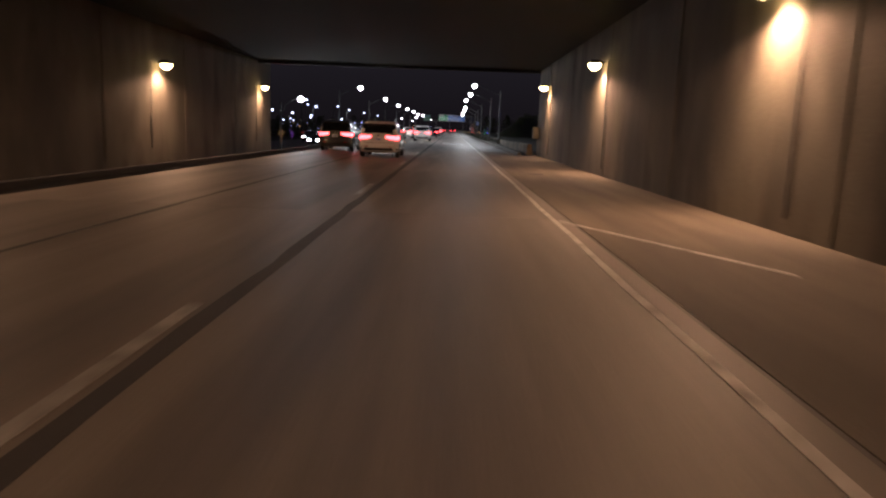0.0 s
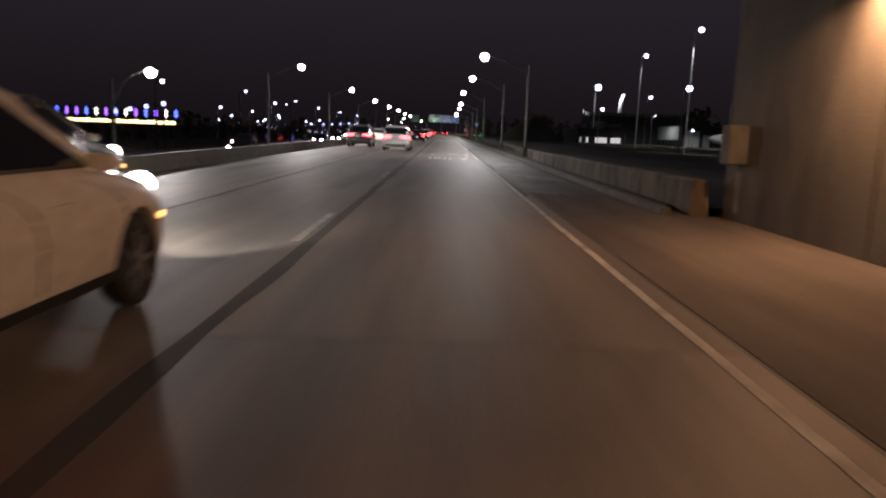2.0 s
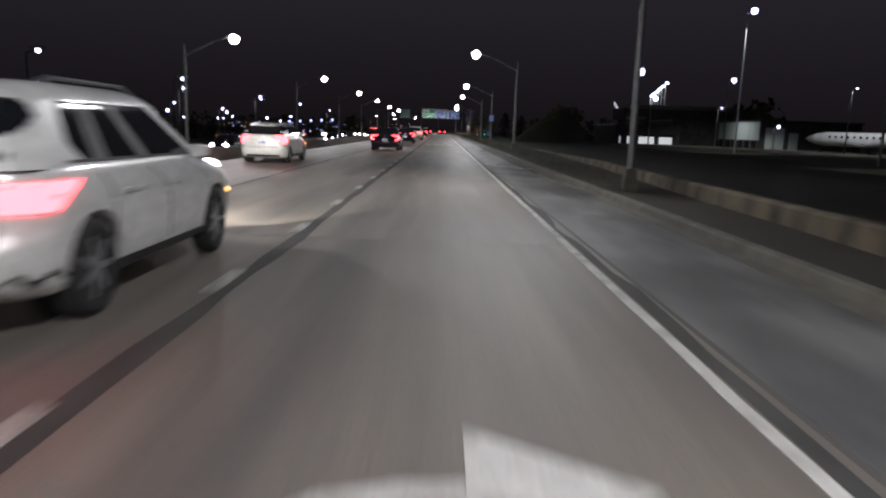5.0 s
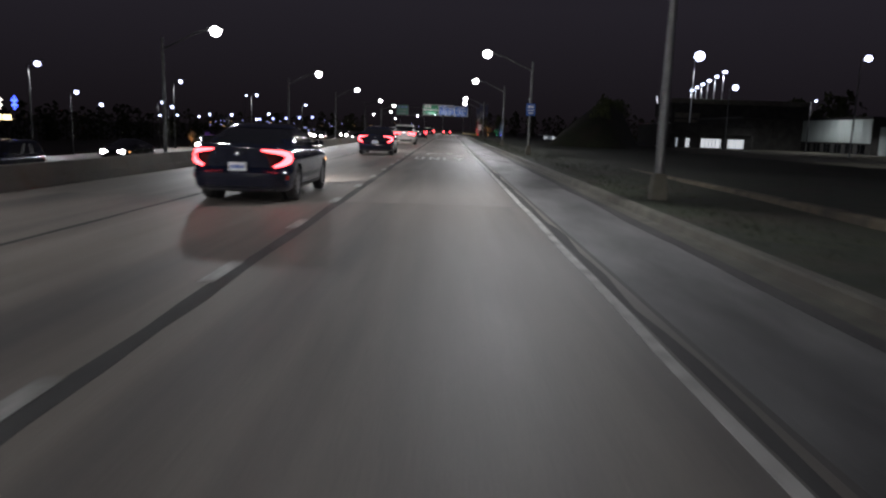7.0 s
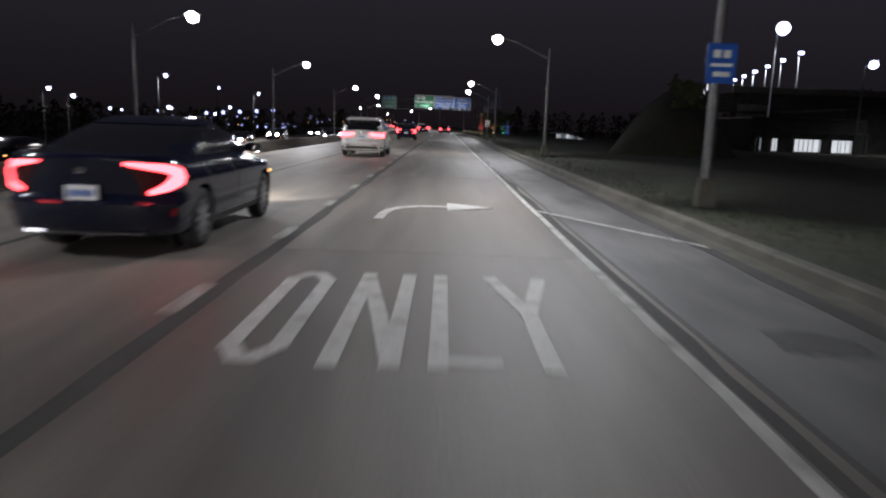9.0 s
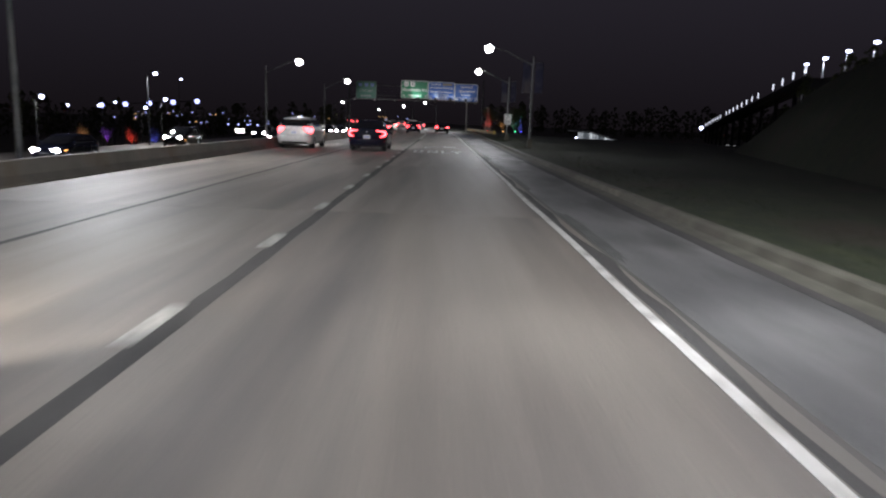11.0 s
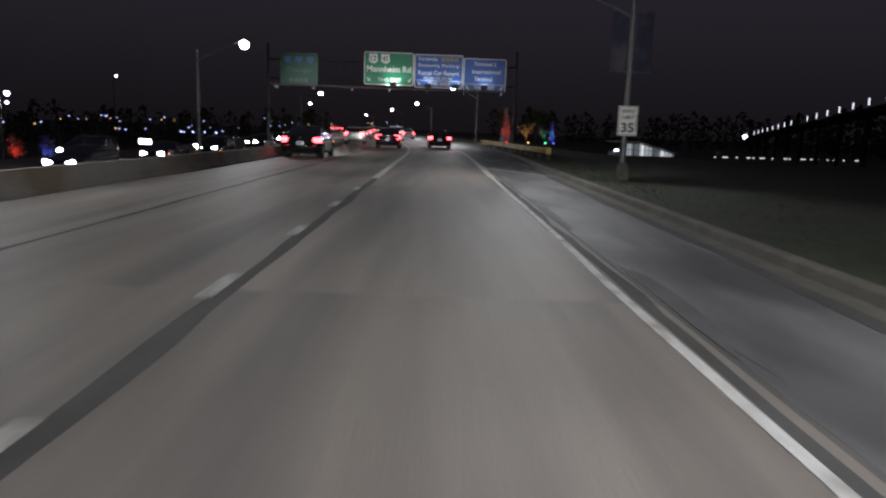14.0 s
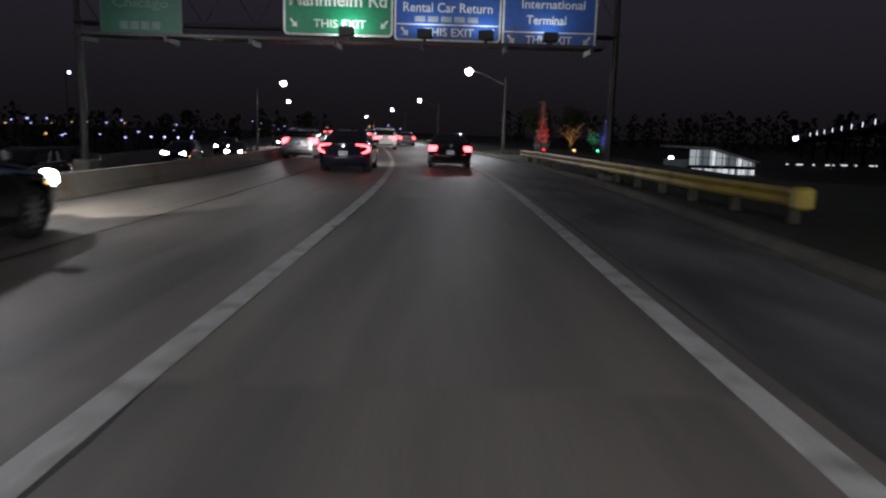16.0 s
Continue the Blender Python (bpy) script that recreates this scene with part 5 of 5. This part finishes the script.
fence = thing("lit_fence", "long fence hung with warm holiday lights", "fence")
for i in range(24):
    part("post", Mesh().tube([(-74 - i * 2.1, 228, -7.4), (-74 - i * 2.1, 228, 1.5)], 0.05, 6), DARKSTEEL, fence)
part("rail", Mesh().box(-124, -74, 227.96, 228.04, 0.1, 0.2), DARKSTEEL, fence)
for i in range(30):
    a = -74 - i * 1.66
    part("light_panel", Mesh().box(a - 1.45, a, 227.88, 227.94, 0.45, 1.35 + 0.1 * math.sin(i * 2.3)), WARM, fence, "panel of warm fairy lights")


# trees
def tree(x, y, h, leafy, label, seed, crown=LEAF, spread=0.38, z=0.0, column=False):
    rg = random.Random(seed)
    t = thing("tree", label, "tree", "roadside trees")
    wood, leaves = Mesh(), Mesh()
    wood.tube([(0, 0, -0.2), (rg.gauss(0, 0.05), rg.gauss(0, 0.05), h * 0.25), (rg.gauss(0, 0.1), rg.gauss(0, 0.1), h * 0.55)], [h * 0.03, h * 0.024, h * 0.015], 8)
    tips = []
    for k in range(11):
        z0 = h * rg.uniform(0.2, 0.55)
        a, out = rg.uniform(0, 6.28), h * spread * rg.uniform(0.5, 1.0)
        p1 = (math.cos(a) * out * 0.45, math.sin(a) * out * 0.45, z0 + h * rg.uniform(0.12, 0.22))
        p2 = (math.cos(a) * out, math.sin(a) * out, z0 + h * rg.uniform(0.28, 0.45))
        wood.tube([(0, 0, z0), p1, p2], [h * 0.012, h * 0.008, h * 0.003], 5)
        tips += [p1, p2]
        for q in range(4):
            b = a + rg.gauss(0, 0.8)
            p3 = (p1[0] + math.cos(b) * out * 0.45, p1[1] + math.sin(b) * out * 0.45, p1[2] + h * rg.uniform(0.05, 0.25))
            wood.tube([p1, p3], [h * 0.006, h * 0.002], 4)
            tips.append(p3)
    part("trunk", wood, BARK, t)
    for k in range(int(leafy)):
        c = rg.choice(tips)
        if column:
            t_, a_ = rg.random() ** 1.3, rg.uniform(0, 6.28)
            r_ = h * spread * (0.45 + 0.55 * math.sin(math.pi * min(1, t_ * 1.6 + 0.1))) * (1 - t_) ** 0.5 * rg.uniform(0.5, 1.05)
            c = (math.cos(a_) * r_, math.sin(a_) * r_, h * (0.03 + 0.97 * t_))
        p = Vector((c[0] + rg.gauss(0, h * (0.02 if column else 0.07)), c[1] + rg.gauss(0, h * (0.02 if column else 0.07)), c[2] + rg.gauss(0, h * (0.02 if column else 0.06))))
        u = Vector((rg.gauss(0, 1), rg.gauss(0, 1), rg.gauss(0, 1))).normalized() * h * 0.022
        w = u.cross(Vector((rg.gauss(0, 1), rg.gauss(0, 1), rg.gauss(0, 1)))).normalized() * h * 0.016
        leaves.add([p - u, p + w, p + u, p - w], [(0, 1, 2, 3)])
    if leafy:
        part("crown", leaves, crown, t)
    t.location = (x, y, z)
    return t


PALE = surface("pale_dry_leaves", (0.22, 0.21, 0.19), (0.40, 0.38, 0.34), 5, 0.8, 0.2)


def uplit(x, y, h, colour, word, seed, leafy=900, watts=260, z=0.0, column=False, spread=0.17):
    tree(x, y, h, leafy, word + ("-lit columnar roadside tree" if column else "-lit roadside tree with sparse leaves"), seed, PALE, spread, z, column)
    f = thing("ground_light", "small " + word + " floodlight aimed up a tree", "floodlight", "tree floodlights")
    part("case", Mesh().box(-0.15, 0.15, -0.1, 0.1, -0.1, 0.2, 0.02), DARKSTEEL, f)
    part("lens", Mesh().box(-0.12, 0.12, -0.115, -0.102, 0.02, 0.18), glow(word + "_flood_lens", colour, 2.5), f, "glowing lens")
    f.location = (x, y - 1.6, z + 0.15)
    spot("tree_light", (x, y - 1.7, z + 0.5), (x, y, z + h * 0.6), watts, colour, 75, 0.6, 0.1)


uplit(8.3, 300, 4.4, (1.0, 0.02, 0.03), "red", 11, 1500, 300, 0.0, True, 0.15)
uplit(11.1, 301, 3.1, (1.0, 0.55, 0.2), "amber", 12, 60, 420, 0.0, False, 0.42)
uplit(13.4, 302, 2.4, (0.08, 1.0, 0.4), "green", 13, 300, 110, 0.0, False, 0.25)
uplit(14.6, 303, 3.0, (0.10, 0.10, 1.0), "blue", 14, 900, 420, 0.0, True, 0.14)
for i, (c, wd) in enumerate((((0.1, 1.0, 0.4), "green"), ((0.1, 0.15, 1.0), "blue"), ((1.0, 0.08, 0.05), "red"), ((0.35, 0.1, 1.0), "violet"), ((1.0, 0.5, 0.2), "amber"))):
    uplit(-57 - i * 5.2, 324, 4.6, c, wd, 20 + i, 1000, 700, -6.3)
k = 0
for x, y, h in ((10.5, 322, 5), (17, 336, 6)):
    k += 1
    tree(x, y, h, 1500, "dark leafy tree beside the highway at night", 40 + k)

# woods that close the distance
def woods(line, low, high, label, seed, step=3.6):
    """A belt of bare and leafy crowns along a line of (x, y, foot)."""
    rg = random.Random(seed)
    m = Mesh()
    for (x0, y0, z0), (x1, y1, z1) in zip(line[:-1], line[1:]):
        n = int(math.hypot(x1 - x0, y1 - y0) / step)
        for i in range(n):
            f = (i + rg.random()) / n
            x, y, z = x0 + (x1 - x0) * f + rg.gauss(0, step * 0.55), y0 + (y1 - y0) * f + rg.gauss(0, step * 0.55), z0 + (z1 - z0) * f
            h = rg.uniform(low, high)
            m.tube([(x, y, z - 0.5), (x + rg.gauss(0, 0.2), y, z + h * 0.45), (x + rg.gauss(0, 0.5), y, z + h * 0.9)], [h * 0.022, h * 0.015, h * 0.004], 5)
            for k in range(90):
                a, q = rg.uniform(0, 6.28), rg.random() ** 0.6
                t = rg.uniform(0.06, 1.0)
                r = h * 0.30 * q * (0.75 if t < 0.25 else 1.0 if t < 0.7 else 1.35 * (1.05 - t) / 0.47)
                p = Vector((x + math.cos(a) * r, y + math.sin(a) * r, z + h * t))
                u = Vector((rg.gauss(0, 1), rg.gauss(0, 1), rg.gauss(0, 1))).normalized() * rg.uniform(0.05, 0.11) * h ** 0.9
                w = u.cross(Vector((rg.gauss(0, 1), rg.gauss(0, 1), rg.gauss(0, 1)))).normalized() * rg.uniform(0.035, 0.08) * h ** 0.9
                m.add([p - u, p + w, p + u * 0.8, p - w], [(0, 1, 2, 3)])
    tagged(part("woods", m, LEAF), label, "trees", "", "stuff")


woods([(74, 236, -2.6), (92, 300, -2.6), (124, 410, -2.6), (128, 470, -2.6), (70, 520, -2.6), (24, 540, -0.5)], 10.0, 15.0, "dark belt of trees behind the elevated railway", 61)
woods([(-146, 120, -7.2), (-150, 250, -7.2), (-128, 400, -7.2), (-90, 480, -7.2), (-50, 530, -4.0)], 9.0, 14.0, "dark belt of trees beyond the lit fence", 62)

# elevated railway with a row of lights
rail_line = thing("elevated_railway", "dark concrete elevated railway crossing the distance", "railway")
def line_at(y):
    return Vector((56.0 + 0.298 * (y - 300), y, 2.4 - 0.0335 * (y - 300)))
side = Vector((0.958, -0.286, 0))
for y in range(254, 438, 15):
    a, b = line_at(y), line_at(y + 14.9)
    # spans and piers take the near-black colour so they vanish in the dark
    part("span", Mesh().loft([[tuple(p + side * u + Vector((0, 0, z))) for u, z in ((0.2, 4.0), (0.8, 3.6), (3.0, 3.6), (3.6, 4.0), (3.6, 4.4), (3.4, 4.4), (3.4, 4.1), (0.4, 4.1), (0.4, 4.4), (0.2, 4.4))] for p in (a, b)]), SHADE_C, rail_line)
    part("pier", Mesh().tube([(a.x + 1.82, a.y - 0.54, -3.2), tuple(a + side * 1.9 + Vector((0, 0, 3.65)))], [0.35, 0.3], 10), SHADE_C, rail_line, smooth=50)
post = thing("platform_light", "short tube light on the elevated railway, glowing white", "lamp", "railway lights")
part("pole", Mesh().tube([(0, 0, 4.2), (0, 0, 4.7)], 0.05, 6), STEEL, post)
part("lens", Mesh().box(-0.08, 0.08, -0.08, 0.08, 4.75, 5.7, 0.03), glow("platform_tube", (0.80, 0.85, 1.0), 1.3), post, "glowing tube")
post.location = line_at(255) + side * 0.3
for i in range(1, 24):
    if i % 9 != 4:
        copy_thing(post, Matrix.Translation(line_at(255 + 7.7 * i) + side * 0.3))
# grassy bank beyond the verge
m = Mesh()
rings = []
for y in np.linspace(180, 226, 22):
    row = []
    for u in np.linspace(-1, 1, 15):
        hy = max(0.0, math.sin(math.pi * (y - 180) / 46)) ** 0.5
        x = 0.29 * (y - 128) + (5.5 if u < 0 else 3.6) * u
        row.append((x, y, -0.3 + 5.7 * math.cos(u * math.pi / 2) ** 0.8 * hy + 0.12 * noise.noise(Vector((x * 0.5, y * 0.5, 1)))))
    rings.append(row)
m.loft(rings, closed=False, caps=False)
structure("embankment", m, GRASS, "dark grassy bank beyond the verge", "grass", smooth=60)
woods([(16.5, 184, 2.6), (21.5, 202, 4.7), (27.5, 222, 3.6)], 1.3, 2.3, "dark shrubs along the crest of the bank", 63, 1.3)

BOLLARD = glow("bollard_lens", (0.9, 0.95, 1.0), 0.8)
rg = random.Random(31)
for i in range(16):
    b = thing("bollard_light", "low white bollard light in the grass", "lamp", "bollard lights")
    w = (0.18, 0.4, 0.2, 0.55)[i * 7 % 4]
    part("post", Mesh().box(-0.08, 0.08, -0.08, 0.08, -0.4, 0.5), DARKSTEEL, b)
    part("lens", Mesh().box(-w, w, -0.1, 0.1, 0.5, 0.72, 0.05), BOLLARD, b, "glowing lens")
    b.location = (56 + i * 2.15 + rg.uniform(-0.8, 0.8), 352 + 0.6 * i, -2.6)

# airport buildings
hall = thing("terminal_hall", "long low airport hall with pale grey-green metal cladding", "building")
HALLCLAD = surface("grey_green_cladding", (0.36, 0.42, 0.40), (0.46, 0.52, 0.50), 0.5, 0.5, 0.1, (1, 1, 0.1), fine=12, stain=(0.28, 0.33, 0.32), stain_scale=0.35)
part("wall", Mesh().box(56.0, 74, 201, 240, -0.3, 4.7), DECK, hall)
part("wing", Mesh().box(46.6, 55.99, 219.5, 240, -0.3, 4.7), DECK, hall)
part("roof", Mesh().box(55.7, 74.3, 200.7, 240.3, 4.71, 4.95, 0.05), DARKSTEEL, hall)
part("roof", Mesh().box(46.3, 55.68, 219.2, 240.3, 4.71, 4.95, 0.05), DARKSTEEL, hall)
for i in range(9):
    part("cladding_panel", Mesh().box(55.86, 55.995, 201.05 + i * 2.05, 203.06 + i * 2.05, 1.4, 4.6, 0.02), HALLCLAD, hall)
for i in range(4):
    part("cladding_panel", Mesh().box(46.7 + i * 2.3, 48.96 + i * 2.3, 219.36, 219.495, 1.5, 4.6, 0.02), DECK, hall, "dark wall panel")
for a, c, top in ((57.0, 58.6, 3.6), (58.7, 60.3, 3.6), (61.2, 62.8, 2.8)):
    part("roller_door", Mesh().box(a, c, 200.86, 200.995, -0.1, top, 0.02), HALLCLAD, hall, "pale roller door")
for i in range(6):
    w = part("door", Mesh().box(55.9, 55.99, 202.2 + i * 2.9, 203.9 + i * 2.9, -0.1, 1.2), GLASS_C, hall, "dark glass door")
    part("frame", Mesh().box(55.85, 55.89, 203.0 + i * 2.9, 203.06 + i * 2.9, -0.1, 1.2), DARKSTEEL, w)
mast_lamp(56.4, 196.5, 3.75, 0.26, "lamp post lighting the airport hall", LAMP_BLUE, 900)
mast_lamp(50.5, 207.0, 7.0, 0.14, "slim lamp post before the airport hall", LAMP_BLUE, 1500)

# shop front with lit panes below the parking deck
shop = thing("shop_building", "low dark building with brightly lit shop windows", "building")
part("wall", Mesh().box(34.0, 46.5, 215.4, 234, -0.3, 3.4), DECK, shop)
part("roof", Mesh().box(33.7, 46.55, 215.0, 234.3, 3.41, 3.62, 0.04), DARKSTEEL, shop)
part("canopy", Mesh().box(33.9, 46.4, 213.9, 215.38, 1.95, 2.15, 0.03), DECK, shop)
rg = random.Random(23)
for a, c, mat in ((34.6, 35.1, PANE_LIT), (36.3, 36.9, WINDOW_LIT), (38.6, 41.7, WINDOW_LIT), (42.6, 45.2, WINDOW_LIT)):
    w = part("window", Mesh().box(a, c, 215.28, 215.36, -0.02, 1.32), mat, shop, "lit shop window")
    k = a
    while k < c:
        part("mullion", Mesh().box(k - 0.03, k + 0.03, 215.2, 215.27, -0.02, 1.32), DARKSTEEL, w)
        k += rg.choice((0.34, 0.52, 0.7))
for x in (34.3, 38.1, 42.1, 46.1):
    part("column", Mesh().box(x - 0.14, x + 0.14, 214.0, 214.3, -0.3, 1.95, 0.02), DECK, shop)

deck = thing("parking_deck", "dark concrete parking deck with lamps on its roof", "building")
part("storey", Mesh().box(36, 62, 236, 250, 2.3, 4.6), DECK, deck)
part("storey", Mesh().box(36.4, 62, 236.4, 247, 5.7, 8.2), DECK, deck)
part("parapet", Mesh().box(35.8, 62.2, 235.7, 236.1, 4.6, 5.3, 0.03), DECK, deck)
part("parapet", Mesh().box(36.2, 62.2, 236.1, 236.5, 8.2, 9.1, 0.03), KERB, deck)
part("core", Mesh().box(40, 60, 241.5, 246, -0.2, 8.0), DECK, deck)
for i in range(6):
    part("column", Mesh().box(36.6 + i * 4.9, 37.2 + i * 4.9, 236.5, 237.1, -0.2, 5.7, 0.03), DECK, deck)
for z in (4.3, 5.5):
    part("facade_panel", Mesh().box(36.8, 41.4, 235.45, 235.66, z, z + 0.95, 0.03), KERB, deck, "pale wall panel")
deck.location = (5.5, 5.0, -0.5)
for i in range(6):
    top = 13.6
    lamp = thing("deck_lamp", "white lamp post on the parking deck roof, lit blue-white", "lamp post", "deck lamps")
    part("pole", Mesh().tube([(0, 0, 5.5 if i > 0 else 7.5), (0, 0, top - 0.1)], [0.10, 0.07], 8), CLAD, lamp, "white pole lit from its lamp")
    part("lens", Mesh().lathe([(-0.22, 0.10), (-0.12, 0.36), (0.06, 0.42), (0.18, 0.30)], (0.25, 0, top), "z", 12), LAMP_BLUE, lamp, "glowing lens", smooth=60)
    spot("lamp_light", (0.3, -0.4, top - 0.35), (0.0, 0.0, top - 3.5), 1500, (0.85, 0.92, 1.0), 84, 0.7, 0.1, lamp)
    if i > 0:
        part("plinth", Mesh().tube([(0, 0, -0.4), (0, 0, 5.6)], [0.3, 0.2], 8), DECK, lamp)
    lamp.location = (51.6 + i * 2.5, 243.0 + i * 11.0, 0.15)
pav = thing("glass_pavilion", "brightly lit glass pavilion with a sloping roof", "building")
def roof_z(x):
    return 2.55 if x < 31.5 else 2.55 - (x - 31.5) * 0.19
part("floor", Mesh().box(28.5, 37.5, 321.5, 332.5, -0.6, 0.02), KERB, pav)
part("purlin", Mesh().prism([(29.0, 1.80), (35.0, 1.72), (35.0, 1.76), (29.0, 1.84)], "y", 321.9, 321.98), DARKSTEEL, pav)
part("roof", Mesh().prism([(28.6, 2.58), (31.5, 2.58), (37.4, 1.46), (37.4, 1.58), (31.5, 2.74), (28.6, 2.74)], "y", 321.4, 332.6), CLAD, pav)
part("back_wall", Mesh().box(29, 37, 331.7, 332, 0.02, 1.4), CLAD, pav)
rg = random.Random(8)
INNER = [glow("pavilion_pane_bright", (0.86, 0.95, 1.0), 0.75), glow("pavilion_pane", (0.80, 0.90, 0.98), 0.34), glow("pavilion_pane_dim", (0.7, 0.82, 0.95), 0.09)]
for i in range(20):
    a = 29.05 + i * 0.4
    b = a + 0.37
    w = part("window", Mesh().box(a, b, 322.0, 322.05, 0.15, 0.82), INNER[(0, 0, 1, 0, 2, 0, 0, 1, 1, 0)[i % 10]], pav, "lit glass pane")
    if roof_z(b) > 1.35:
        part("window", Mesh().prism([(a, 1.12), (b, 1.12), (b, roof_z(b) - 0.08), (a, roof_z(a) - 0.08)], "y", 322.0, 322.05), INNER[(1, 2, 1, 0, 2, 1, 1, 2)[i * 5 % 8]], pav, "lit glass pane")
    if i % 2 == 0:
        part("mullion", Mesh().box(a - 0.04, a + 0.03, 321.93, 321.99, 0.02, max(1.1, roof_z(a) - 0.08)), DARKSTEEL, pav)
part("transom", Mesh().box(28.9, 37.1, 321.94, 322.08, 0.84, 1.10), DARKSTEEL, pav)

plane = thing("business_jet", "parked white jet with an orange tail fin", "aircraft")
part("fuselage", Mesh().lathe([(0, 0.08), (0.5, 0.42), (1.5, 0.82), (3.0, 1.08), (11.5, 1.10), (14.5, 0.75), (17.0, 0.3), (17.6, 0.08)], (0, 0, 1.95), "x", 18), CLAD, plane, smooth=60)
part("tail_fin", Mesh().prism([(14.9, 2.6), (17.0, 2.6), (17.45, 3.75), (15.9, 3.75)], "y", -0.1, 0.1), plain("navy_tail_paint", (0.012, 0.016, 0.04), 0.4), plane, "navy foot of the tail fin")
part("tail_fin", Mesh().prism([(15.9, 3.754), (17.45, 3.754), (18.1, 5.5), (16.9, 5.5)], "y", -0.1, 0.1), plain("orange_tail_paint", (0.72, 0.27, 0.05), 0.4), plane, "orange tail fin")
part("tail_band", Mesh().prism([(16.1, 4.55), (17.95, 4.55), (18.0, 4.68), (16.2, 4.68)], "y", -0.11, 0.11), plain("navy_band", (0.02, 0.02, 0.04), 0.4), plane)
part("tailplane", Mesh().prism([(16.4, -2.6), (17.6, -2.6), (17.4, 0), (15.6, 0)], "z", 2.15, 2.27), CLAD, plane)
part("wing", Mesh().prism([(7.0, -0.9), (9.6, -0.9), (11.6, -7.2), (10.6, -7.2)], "z", 1.05, 1.22), CLAD, plane)
part("engine", Mesh().lathe([(0, 0.3), (0.1, 0.5), (1.5, 0.48), (2.2, 0.26)], (12.2, -1.5, 2.4), "x", 14), CLAD, plane, smooth=60)
for i in range(9):
    part("cabin_window", Mesh().box(3.6 + i * 0.85, 3.9 + i * 0.85, -1.13, -1.02, 2.1, 2.45, 0.03), GLASS_C, plane)
for x in (2.2, 9.0):
    part("gear", Mesh().tube([(x, 0, -0.2), (x, 0, 1.0)], 0.16, 8), DARKSTEEL, plane)
plane.matrix_world = pose(57.0, 186.8, 0, 0, 0, -46)
pav.matrix_world = Matrix.Translation((0, 0, -3.0)) @ Matrix.Diagonal((1, 1, 1.35, 1))
mast_lamp(57.2, 176.0, 9.0, 0.12, "slim lamp post lighting the parked jet", LAMP_BLUE, 1900)

# lit road sign panel across the highway
panel = thing("road_sign", "brightly lit white road sign panel across the highway", "sign")
part("post", Mesh().tube([(0, 0, -0.2), (0, 0, 2.6)], 0.06, 6), STEEL, panel)
part("face", Mesh().box(-0.8, 0.8, -0.1, 0.0, 2.3, 2.95, 0.03), SCREEN, panel, "glowing white face")
panel.location = (-37.0, 300, -3.9)
